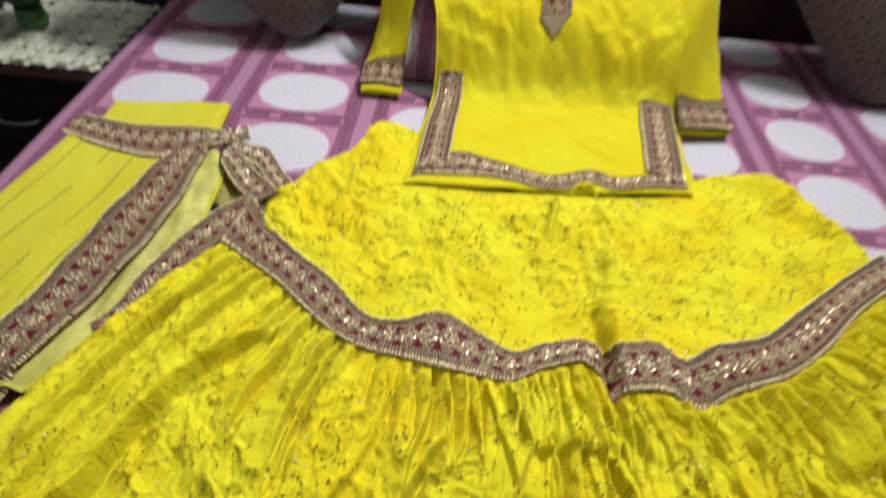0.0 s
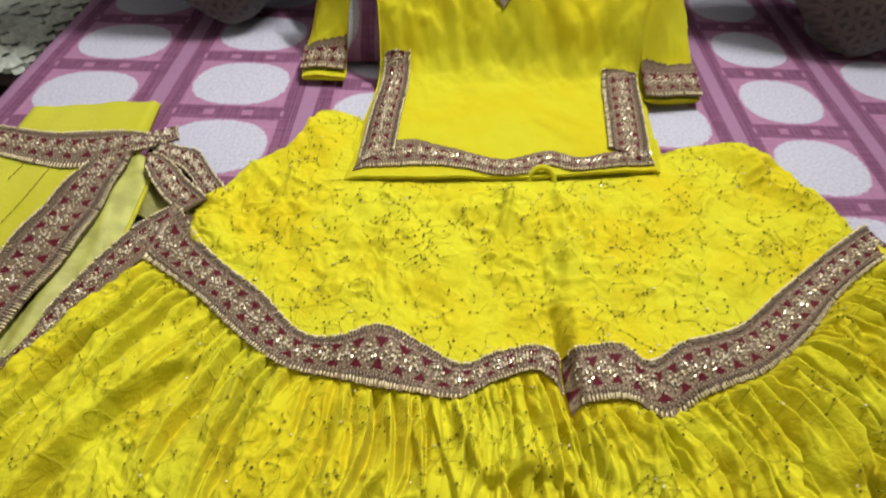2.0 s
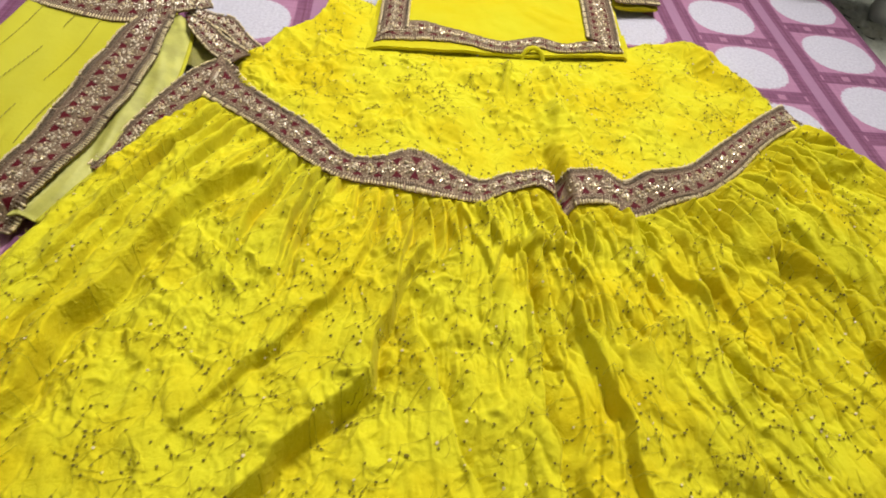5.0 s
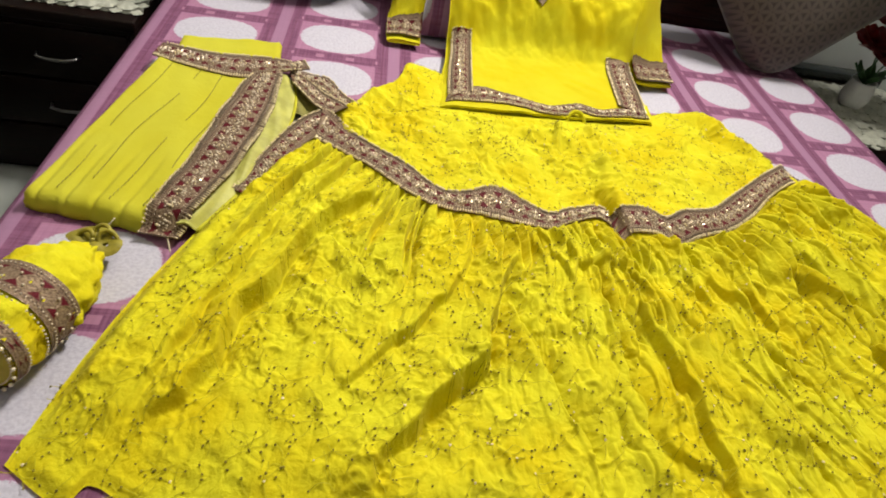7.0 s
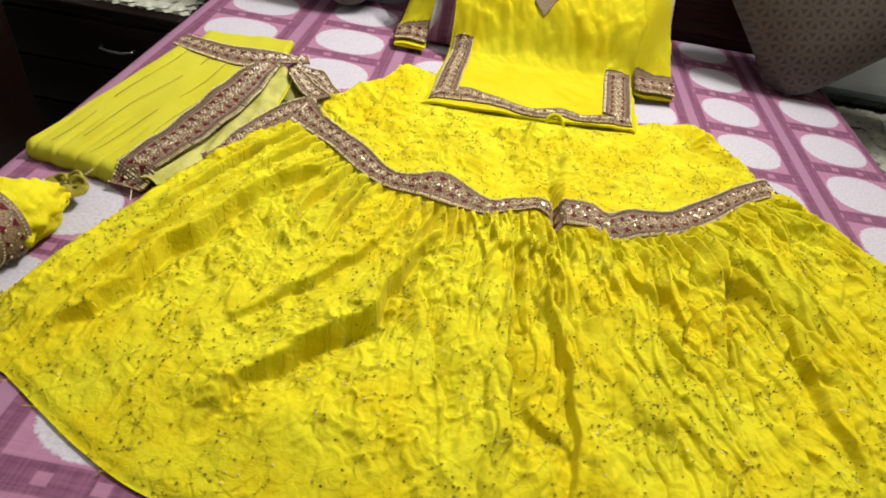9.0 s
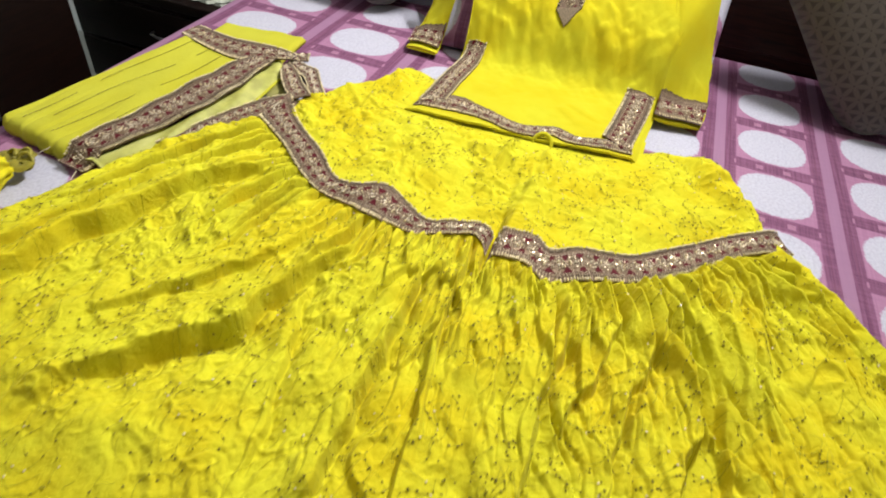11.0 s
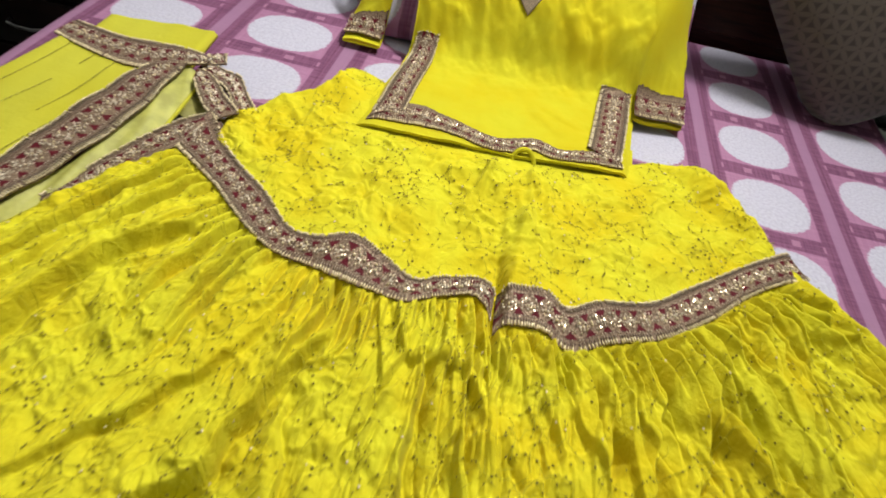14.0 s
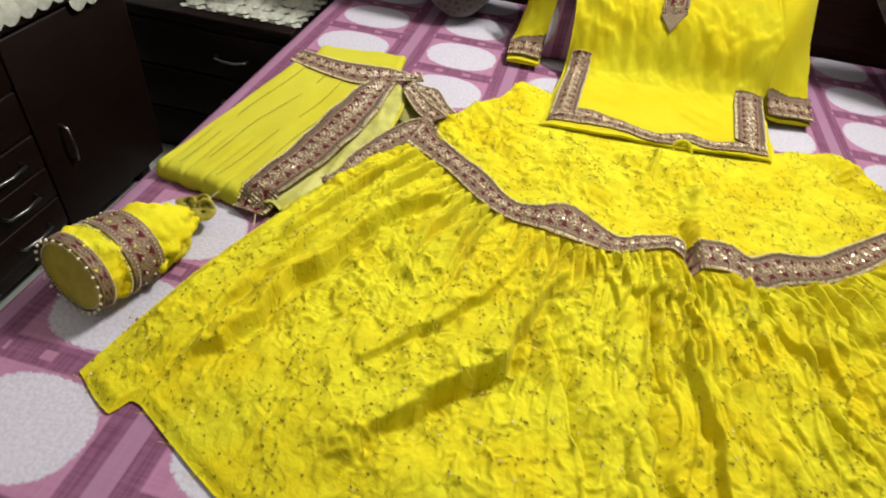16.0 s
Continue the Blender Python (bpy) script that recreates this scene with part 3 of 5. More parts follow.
def ridge(x, y, x0, y0, x1, y1, width, height, steep, bow=0.0):
    """A fold in the cloth from one place to another: a ridge, steeper to its right when steep is positive."""
    dx, dy = x1 - x0, y1 - y0
    ln = math.hypot(dx, dy)
    s = ((x - x0) * dx + (y - y0) * dy) / ln**2
    d = ((x - x0) * dy - (y - y0) * dx) / ln + bow * 4 * s * (1 - s)
    w = np.where(d * np.sign(steep or 1) > 0, width / (1 + 2.2 * abs(steep)), width)
    fade = smooth01(s, -0.12, 0.18) * (1 - smooth01(s, 0.82, 1.12))
    return height * fade * np.exp(-(d / w) ** 2)


# long folds from the band down to the hem: their line, then how wide and high the cloth stands on the lit side,
# how wide and deep the hollow behind it is
FOLDS_WEST = (
    (((0.425, 0.36), (0.403, 0.289), (0.367, 0.188), (0.333, 0.087), (0.305, 0.005), (0.285, -0.10)), 0.030, 0.010, 0.014, 0.012),
    (((0.568, 0.390), (0.478, 0.305), (0.437, 0.248), (0.414, 0.168), (0.378, 0.095), (0.350, 0.004), (0.315, -0.05), (0.280, -0.135)), 0.034, 0.017, 0.060, 0.021),
    (((0.395, 0.112), (0.450, 0.104), (0.510, 0.084)), 0.020, 0.007, 0.025, 0.005),
    (((0.470, 0.275), (0.530, 0.200), (0.560, 0.150)), 0.020, 0.005, 0.030, 0.006),
    (((0.702, 0.315), (0.690, 0.24), (0.660, 0.165), (0.608, 0.103), (0.550, 0.035), (0.480, -0.05)), 0.030, 0.010, 0.022, 0.009),
    (((0.692, 0.325), (0.688, 0.280), (0.680, 0.235)), 0.010, 0.008, 0.010, 0.012))
FOLDS_MID = (
    (((0.772, 0.275), (0.742, 0.20), (0.722, 0.135), (0.706, 0.07), (0.675, 0.028), (0.637, -0.01), (0.591, -0.064), (0.550, -0.128), (0.525, -0.18)), 0.038, 0.018, 0.062, 0.024),
    (((0.745, 0.19), (0.770, 0.085), (0.797, -0.01), (0.820, -0.10), (0.830, -0.17)), 0.03, 0.007, 0.030, 0.009),
    (((0.725, 0.335), (0.727, 0.26), (0.718, 0.195)), 0.012, 0.006, 0.012, 0.010),
    (((0.805, 0.315), (0.785, 0.24), (0.770, 0.18)), 0.012, 0.006, 0.014, 0.009),
    (((0.850, 0.325), (0.857, 0.25), (0.838, 0.17), (0.820, 0.08)), 0.018, 0.006, 0.016, 0.008),
    (((0.888, 0.325), (0.884, 0.25), (0.889, 0.18), (0.888, 0.10), (0.893, 0.005), (0.898, -0.07), (0.900, -0.20)), 0.030, 0.011, 0.050, 0.026))
FOLDS_SEAM = (
    (((0.955, 0.295), (0.943, 0.183), (0.925, 0.118), (0.914, 0.02)), 0.010, 0.007, 0.012, 0.009),
    (((0.972, -0.20), (0.975, -0.06), (0.972, 0.02), (0.955, 0.10), (0.948, 0.18), (0.965, 0.25)), 0.060, 0.011, 0.020, 0.012),
    (((0.985, 0.30), (0.975, 0.25), (0.970, 0.20)), 0.012, 0.005, 0.010, 0.009),
    (((1.035, 0.31), (1.030, 0.20), (1.045, 0.08), (1.04, -0.05)), 0.020, 0.004, 0.020, 0.006),
    (((1.112, 0.310), (1.106, 0.229), (1.103, 0.151), (1.104, 0.076), (1.108, 0.0), (1.112, -0.12)), 0.050, 0.011, 0.030, 0.019),
    (((1.155, 0.335), (1.182, 0.275), (1.165, 0.19), (1.143, 0.114), (1.132, 0.02)), 0.020, 0.009, 0.020, 0.015))
FOLDS_EAST = (
    (((1.205, 0.360), (1.235, 0.294), (1.222, 0.205), (1.206, 0.145), (1.200, 0.06), (1.195, -0.05)), 0.022, 0.011, 0.022, 0.017),
    (((1.242, 0.390), (1.258, 0.30), (1.273, 0.22), (1.293, 0.16), (1.285, 0.08), (1.268, 0.0), (1.262, -0.17)), 0.026, 0.015, 0.070, 0.034),
    (((1.345, -0.12), (1.338, 0.0), (1.332, 0.10), (1.322, 0.20), (1.312, 0.29)), 0.060, 0.010, 0.025, 0.012),
    (((1.320, 0.455), (1.345, 0.36), (1.385, 0.24), (1.430, 0.10)), 0.024, 0.007, 0.020, 0.009),
    (((1.395, 0.510), (1.432, 0.42), (1.455, 0.345), (1.490, 0.27), (1.540, 0.17)), 0.030, 0.012, 0.018, 0.014),
    (((1.420, 0.535), (1.470, 0.43), (1.520, 0.34)), 0.018, 0.008, 0.014, 0.010))


def tuck(d, wide, high, hollow, deep, run):
    """Across a fold: the cloth stands up to the brink at d = 0, falls over it within run, and recovers from the hollow."""
    brink = smooth01(d, -0.35 * run, 0.65 * run)
    return (1 - brink) * high * np.exp(-(np.maximum(-d, 0) / wide) ** 1.4) - brink * deep * np.exp(-(np.maximum(d, 0) / hollow) ** 1.4)


def fold_along(x, y, line, wide, high, hollow, deep):
    """A fold along a smooth line in the plan; the hollow lies to the left of the line's way."""
    p = spline(line, np.linspace(0, 1, 28))
    reach = 3.2 * max(wide, hollow)
    near = (x > p[:, 0].min() - reach) & (x < p[:, 0].max() + reach) & (y > p[:, 1].min() - reach) & (y < p[:, 1].max() + reach)
    px, py = x[near], y[near]
    best, side, way = np.full(px.shape, 9.0), np.zeros(px.shape), np.zeros(px.shape)
    for k, (a, b) in enumerate(zip(p[:-1], p[1:])):
        e = b - a
        ln = math.hypot(*e)
        s = np.clip(((px - a[0]) * e[0] + (py - a[1]) * e[1]) / ln**2, 0, 1)
        gx, gy = px - a[0] - s * e[0], py - a[1] - s * e[1]
        d = np.hypot(gx, gy)
        got = d < best
        best[got], side[got], way[got] = d[got], (e[0] * gy - e[1] * gx)[got], (k + s)[got] / 27
    fade = smooth01(way, 0.0, 0.12) * (1 - smooth01(way, 0.72, 1.0))
    full = 0.55 + 0.55 * np.sin(math.pi * way) ** 2
    d = best * np.sign(side) + 0.005 * fbm(px, py, 13, 13, 90.0, 2)
    z = np.zeros(x.shape)
    z[near] = fade * tuck(d, wide, 1.1 * high, 0.58 * hollow * full, 1.3 * deep * full, 0.005 + 0.14 * (high + deep))
    return z


def base_relief(x, y):
    """Low swells of the skirt on the bed, and the box pleat at the middle."""
    z = 0.019 + 0.0045 * fbm(x, y, 7, 7, 1.7)
    seam = 0.964 - 0.10 * np.clip(y - 0.40, 0, 1) + 0.03 * np.clip(0.32 - y, 0, 1)
    lift = 1 / (1 + np.exp(-(x - seam) / 0.0026))
    hold = np.exp(-((y - 0.37) / 0.15) ** 2) * np.exp(-(np.clip(x - seam, 0, 9) / 0.10) ** 2)
    z += 0.019 * lift * hold
    z += 0.006 * (1 - lift) * np.exp(-((y - 0.37) / 0.10) ** 2) * np.exp(-((x - seam + 0.030) / 0.020) ** 2)
    z -= 0.022 * np.exp(-((y - 0.36) / 0.08) ** 2) * np.exp(-((x - seam + 0.004) / 0.006) ** 2)
    z += 0.012 * np.exp(-((x - 0.745) / 0.05) ** 2 - ((y - 0.40) / 0.05) ** 2)
    z += 0.010 * np.exp(-((x - 1.10) / 0.06) ** 2 - ((y - 0.40) / 0.05) ** 2)
    return z


def facets(x, y, sx, sy, seed):
    """Flat plates parted by thin creases, 0 in the creases and 1 on the plates."""
    x, y = np.broadcast_arrays(np.asarray(x, float) * sx, np.asarray(y, float) * sy)
    i, j = np.floor(x).astype(int), np.floor(y).astype(int)
    first, second = np.full(x.shape, 9.0), np.full(x.shape, 9.0)
    for a in (-1, 0, 1):
        for b in (-1, 0, 1):
            ox, oy = dice(i + a, j + b, seed) / 512, dice(i + a, j + b, seed + 7) / 512
            d = np.hypot(i + a + ox - x, j + b + oy - y)
            second = np.minimum(second, np.maximum(first, d))
            first = np.minimum(first, d)
    return np.minimum((second - first) * 1.5, 1.0)


def crumple(x, y, seed):
    """The soft puckers and small sharp creases that thin embroidered cotton keeps."""
    wx, wy = x + 0.012 * fbm(x, y, 16, 16, seed + 3, 2), y + 0.012 * fbm(x, y, 16, 16, seed + 5, 2)
    patch = 0.45 + 0.75 * smooth01(fbm(x, y, 7, 7, seed + 8, 2), -0.35, 0.4)
    ridged = 1 - np.minimum(np.abs(fbm(wx, wy, 20, 17, seed + 9, 2)) * 3.2, 1)
    fine = 1 - np.minimum(np.abs(fbm(wx, wy, 44, 38, seed + 11, 2)) * 3.0, 1)
    return 0.0055 * fbm(x, y, 19, 16, seed, 2) + patch * (0.0042 * ridged + 0.0020 * fine - 0.0030 * (1 - facets(wx, wy, 24, 19, seed)))


def list_gathers():
    """Gathers under the band: place along it, drift, length, reach of the stand and the hollow, height."""
    rng = random.Random(12)
    out = []
    u0 = 0.03
    while u0 < 0.985:
        dense = 0.54 < u0 < 0.93
        long = rng.random() < 0.3
        tall = rng.uniform(0.0075, 0.0155) * (1.25 if long else 0.85) * (1.25 if dense else 0.8)
        out.append((u0, rng.uniform(-0.025, 0.045) + (0.05 if dense else 0.0), rng.uniform(0.32, 0.75) if long else rng.uniform(0.14, 0.32), rng.uniform(0.007, 0.015), rng.uniform(0.004, 0.010), tall))
        u0 += rng.uniform(0.007, 0.018) if dense else rng.uniform(0.009, 0.024)
    return out


GATHERS = list_gathers()
BAND_LOW = np.array(WEST_LOW + EAST_LOW)


def tier_height(u, v, x, y):
    """The gathered panel, from the free edge of the band down."""
    free = np.interp(x, BAND_LOW[:, 0], BAND_LOW[:, 1]) - y
    free = np.where((x < 0.434) | (x > 1.42), v * 0.6 - 0.03, free)
    start = smooth01(free, -0.004, 0.016)
    wx, wy = x + 0.007 * fbm(x, y, 14, 14, 51.0, 2), y + 0.007 * fbm(x, y, 14, 14, 53.0, 2)
    z = 0.012 * smooth01(free, 0.0, 0.05)
    for f in FOLDS_WEST + FOLDS_MID + FOLDS_SEAM + FOLDS_EAST:
        z = z + fold_along(wx, wy, *f)
    # soft flutes and narrow creases between the long folds, drawn out along the gathers
    wig = u + 0.010 * fbm(u, v, 5, 3.5, 6.0, 2)
    calm = (0.25 + 0.75 * smooth01(u, 0.33, 0.47)) * (1 - 0.35 * smooth01(v, 0.35, 0.80))
    z = z + 0.0080 * calm * fbm(wig, v, 34, 2.2, 3.1, 2)
    for count, sway, tall, seed in ((15, 1.9, 0.021, 81.0), (34, 1.5, 0.010, 84.0)):
        s = count * wig + sway * fbm(u, v, 0.4 * count, 2.3, seed, 2)
        s = s - np.floor(s)
        z = z + tall * calm * (1 - s) ** 1.5 * smooth01(s, 0.0, 0.20) * smooth01(fbm(u, v, 0.5 * count, 2.6, seed + 2, 2), -0.40, 0.20)
    nick = 1 - np.minimum(np.abs(fbm(wig + 0.012 * fbm(u, v, 12, 6, 61.0, 2), v, 30, 2.6, 63.0, 2)) * 5.0, 1) ** 0.8
    z = z - 0.0095 * calm * nick * smooth01(fbm(u, v, 9, 3, 66.0, 2), -0.35, 0.25)
    nick = 1 - np.minimum(np.abs(fbm(wig, v, 62, 5.5, 68.0, 2)) * 4.0, 1)
    z = z - 0.0040 * calm * nick * smooth01(fbm(u, v, 14, 5, 70.0, 2), -0.3, 0.3)
    span = 1.15 + 0.85 * v
    for u0, drift, v1, wide, hollow, tall in GATHERS:
        near = (np.abs(u - u0 - drift * v) < 0.05) & (v < v1)
        q = v[near]
        d = (wig[near] - u0 - drift * q * (1 + q)) * span[near]
        open_ = 1 + 2.0 * q
        z[near] += (1 - smooth01(q, 0.45 * v1, v1)) * tuck(d, wide * open_, tall, hollow * open_, 1.8 * tall, 0.0045)
    z = z + (0.95 - 0.3 * smooth01(u, 0.33, 0.47)) * crumple(x, y, 4.0)
    return base_relief(x, y) + start * (0.09 * np.tanh(z / 0.09))


def yoke_height(u, v, x, y):
    on = 1 - smooth01(v, 0.78, 0.90)
    z = base_relief(x, y) + on * (0.006 * fbm(x, y, 11, 9, 5.0, 3) + 1.1 * crumple(x, y, 3.3) + 0.004 * facets(x + 0.3 * y, y + 0.02 * fbm(x, y, 9, 9, 41.0, 2), 13, 8, 6.0))
    # the stitched darts under the waistband and the rolled edge
    for a, b, c, d, w, h in ((0.895, 0.60, 0.925, 0.70, 0.008, 0.010), (1.00, 0.62, 0.975, 0.70, 0.008, 0.009), (0.945, 0.45, 0.985, 0.60, 0.03, 0.007), (1.24, 0.80, 1.345, 0.66, 0.03, 0.016), (0.60, 0.84, 0.52, 0.70, 0.03, 0.008), (0.82, 0.45, 0.92, 0.52, 0.03, -0.007), (0.90, 0.58, 0.915, 0.69, 0.006, 0.008), (0.985, 0.60, 0.98, 0.69, 0.006, 0.008), (1.02, 0.55, 1.01, 0.68, 0.008, 0.006)):
        z = z + on * ridge(x, y, a, b, c, d, w, h, 0.3)
    # pressed flat under the tunic's hem
    z = z - 0.75 * (z - 0.016) * smooth01(y, 0.655, 0.70) * smooth01(x, 0.62, 0.66) * (1 - smooth01(x, 1.15, 1.19))
    # the fold that the box pleat draws up into the smooth panel
    z = z + (1 - smooth01(v, 0.90, 0.99)) * (ridge(x, y, 0.944, 0.38, 0.962, 0.60, 0.075, -0.018, 2.0) + ridge(x, y, 0.975, 0.40, 0.985, 0.60, 0.022, 0.008, -1.0))
    return z


def skirt_point_grid(upper, lower, nu, nv, height, fall, bulge):
    u = np.linspace(0, 1, nu)
    a, b = spline(upper, u), spline(lower, u)
    v = np.linspace(0, 1, nv)
    U, W = np.meshgrid(u, v, indexing="ij")
    X = a[:, None, 0] * (1 - W) + b[:, None, 0] * W
    Y = a[:, None, 1] * (1 - W) + b[:, None, 1] * W
    X = X - bulge * np.sin(np.pi * W) * (0.75 * (1 - U) ** 7 - U ** 7)
    Z = height(U, W, X, Y) * fall(U, W) + 0.003
    return U, W, X, Y, np.maximum(Z, 0.003)


def make_skirt():
    skirt = thing("long_skirt", "yellow embroidered gathered skirt spread flat on the bed", "skirt")
    top, low = np.array(WEST_TOP + EAST_TOP), np.array(WEST_LOW + EAST_LOW)
    xs = np.linspace(0.434, 1.424, 40)
    ym = (np.interp(xs, top[:, 0], top[:, 1]) + np.interp(xs, low[:, 0], low[:, 1])) / 2
    mid = tuple(zip(xs, ym))
    edge = lambda q, w: smooth01(q, -0.0, w)
    fall_t = lambda U, W: (0.12 + 0.88 * edge(U, 0.022)) * (0.12 + 0.88 * edge(1 - U, 0.016)) * (0.22 + 0.78 * edge(1 - W, 0.22)) * (0.10 + 0.90 * edge(1 - W, 0.03))
    fall_y = lambda U, W: (0.15 + 0.85 * edge(U, 0.05)) * (0.15 + 0.85 * edge(1 - U, 0.05)) * (0.15 + 0.85 * edge(W, 0.07))
    sets = []
    for name, up, lo, nu, nv, hf, fl, lab in (("yoke", TOP_EDGE, mid, 420, 180, yoke_height, fall_y, "smooth upper panel with vine embroidery"), ("gathered_tier", mid, HEM, 1300, 330, tier_height, fall_t, "gathered lower panel with vine embroidery")):
        U, W, X, Y, Z = skirt_point_grid(up, lo, nu, nv, hf, fl, 0.048 if name == "gathered_tier" else 0.0)
        P = np.stack((X, Y, Z), -1).reshape(-1, 3)
        mesh_object(name, P, [f[::-1] for f in grid_faces(nu, nv)], SKIRT, skirt, lab)
        sets.append((name, X, Y, Z))
    # tendrils of thread that curl over both panels, each with a few sequins
    rng = np.random.default_rng(4)
    for (name, X, Y, Z), count in zip(sets, (230, 640)):
        field = Field(np.stack((X, Y, Z), -1).reshape(-1, 3), 0.0035)
        inside = lambda q: field(q[0], q[1], -1.0) > 0
        vine, dull, bright = Bits(), Bits(), Bits()
        nu, nv = X.shape
        area = np.abs((X[1:, :-1] - X[:-1, :-1]) * (Y[:-1, 1:] - Y[:-1, :-1]) - (X[:-1, 1:] - X[:-1, :-1]) * (Y[1:, :-1] - Y[:-1, :-1]))
        pick = rng.choice(area.size, 3 * count, p=(area / area.sum()).ravel())

        def sequin(q):
            h = 0.004
            n = np.array((float(field(q[0] - h, q[1])) - float(field(q[0] + h, q[1])), float(field(q[0], q[1] - h)) - float(field(q[0], q[1] + h)), 2 * h))
            n = n / np.linalg.norm(n) + rng.normal(0, 0.16, 3)
            (bright if rng.random() < 0.07 else dull).disc((q[0], q[1], float(field(q[0], q[1])) + 0.0012), n, rng.uniform(0.0011, 0.0020))

        for k in pick:
            i, j = divmod(int(k), nv - 1)
            start, head = np.array((X[i, j], Y[i, j])), rng.uniform(0, 2 * math.pi)
            for branch in range(rng.integers(1, 3)):
                q, a = start.copy(), head + (0, 2.3, -2.2)[branch]
                bend, twist = rng.uniform(-55, 55), rng.uniform(-3000, 3000)
                pts = []
                for s in np.arange(0, rng.uniform(0.012, 0.034), 0.0026):
                    if not inside(q):
                        break
                    pts.append((q[0], q[1], float(field(q[0], q[1])) + 0.0009))
                    a += (bend + twist * s) * 0.0026
                    q = q + 0.0026 * np.array((math.cos(a), math.sin(a)))
                if len(pts) > 3:
                    vine.ribbon(pts, rng.uniform(0.0006, 0.0009))
                    for q in pts[1::4]:
                        if rng.random() < 0.4:
                            sequin(q)
        for k in rng.choice(area.size, count, p=(area / area.sum()).ravel()):
            i, j = divmod(int(k), nv - 1)
            sequin((X[i, j], Y[i, j]))
        vine.done("vine_embroidery", TENDRIL, skirt, "curling olive thread embroidery")
        dull.done("sequin_scatter", OLIVE, skirt, "small olive sequins scattered over the cloth", smooth=False)
        bright.done("sequin_scatter", GOLD, skirt, "small bright gold sequins scattered over the cloth", smooth=False)
    lay = lambda x, y: np.maximum(base_relief(x, y) * (0.3 + 0.7 * smooth01(1.435 - x, 0, 0.05)), 0.004) + 0.0075
    make_band("border_band", skirt, WEST_TOP, WEST_LOW, lay)
    make_band("border_band", skirt, EAST_TOP, EAST_LOW, lay)
    return skirt


def make_band(name, parent, up, lo, height, n=None, teeth="both", scallop=0.0007, flip=False, map3=None):
    """An embroidered ribbon between two plan curves, laid at height(x, y), with beads and gold edging."""
    length = np.linalg.norm(np.diff((np.array(up)[:, :2]), axis=0), axis=1).sum()
    nu = n or max(24, int(length / 0.004))
    nv = 9
    s = np.linspace(0, 1, nu)
    ad, bd = spline(up, np.linspace(0, 1, 900)), spline(lo, np.linspace(0, 1, 900))
    mid = (spline(up, s) + spline(lo, s)) / 2
    tan = np.gradient(mid, axis=0)
    kern = np.ones(15) / 15
    tan = np.stack([np.convolve(np.pad(tan[:, k], 7, mode="edge"), kern, "valid") for k in (0, 1)], 1)
    tan /= np.linalg.norm(tan, axis=1)[:, None]

    def across(curve):
        k = np.array([np.argmin(np.abs((curve - c) @ g) + 0.25 * np.linalg.norm(curve - c, axis=1)) for c, g in zip(mid, tan)], float)
        k[0], k[-1] = 0, len(curve) - 1
        k = np.maximum.accumulate(k)
        k = np.convolve(np.pad(k, 4, mode="edge"), np.ones(9) / 9, "valid")
        k[0], k[-1] = 0, len(curve) - 1
        return curve[np.round(k).astype(int)]

    a, b = across(ad), across(bd)
    along = np.r_[0, np.cumsum(np.linalg.norm(np.diff((a + b) / 2, axis=0), axis=1))]
    sc = scallop * np.sin(along * 2 * math.pi / 0.014)
    wd = np.linalg.norm(b - a, axis=1)
    verts, uv = [], []

    def at(i, v, lift=0.0):
        k = v + (2 * v - 1) * sc[i] / max(wd[i], 1e-4)
        x, y = a[i] * (1 - k) + b[i] * k
        z = float(height(np.array(x), np.array(y))) + 0.0015 * (1 - (2 * v - 1) ** 4) + lift
        return np.array((x, y, z)) if map3 is None else np.array(map3(x, y, z))

    for i in range(nu):
        for v in np.linspace(0, 1, nv):
            verts.append(at(i, v))
            uv.append((along[i], v))
    faces = grid_faces(nu, nv)
    # a thin underside
    top = len(verts)
    verts += [p - np.array((0, 0, 0.0025)) for p in verts]
    uv += uv
    rim = [i * nv for i in range(nu)] + [(nu - 1) * nv + j for j in range(1, nv)] + [i * nv + nv - 1 for i in range(nu - 2, -1, -1)] + [j for j in range(nv - 2, 0, -1)]
    faces += [(p, q, q + top, p + top) for p, q in zip(rim, rim[1:] + rim[:1])]
    band = mesh_object(name, verts, faces, TRIM, parent, "taupe and maroon embroidered border with gold beadwork", uv=uv)
    beads, edging, spark, cords = Bits(), Bits(), Bits(), Bits()
    rng = np.random.default_rng(int(length * 1000))
    idx = lambda d: min(nu - 1, int(np.searchsorted(along, d)))
    d = 0.013
    while d < along[-1] - 0.008:
        for k in range(11):
            w, r = 2.4 * k + rng.uniform(-0.3, 0.3), 0.0032 * math.sqrt(k + 0.5)
            i, v = idx(min(max(d + r * math.cos(w), 0), along[-1])), 0.5 + 0.95 * r * math.sin(w) / 0.055
            (beads if rng.random() < 0.62 else edging).bead(at(i, v, 0.0014), rng.uniform(0.0012, 0.0024))
        beads.bead(at(idx(d), 0.5, 0.0014), 0.0026, 0.6, (0, 0, 1))
        for k in range(8):
            r, w = 0.012 * math.sqrt(rng.random()), rng.uniform(0, 2 * math.pi)
            i = idx(min(max(d + r * math.cos(w), 0), along[-1]))
            spark.disc(at(i, 0.5 + 0.9 * r * math.sin(w) / 0.055, 0.0032), (rng.normal(0, 0.22), rng.normal(0, 0.22) - 0.12, 1), rng.uniform(0.0009, 0.0017), 0.0004)
        for dv in (-0.1, 0.04, 0.12):
            if rng.random() < 0.8:
                beads.bead(at(idx(d + 0.013 + rng.uniform(-0.002, 0.002)), 0.5 + dv, 0.001), rng.uniform(0.0010, 0.0017))
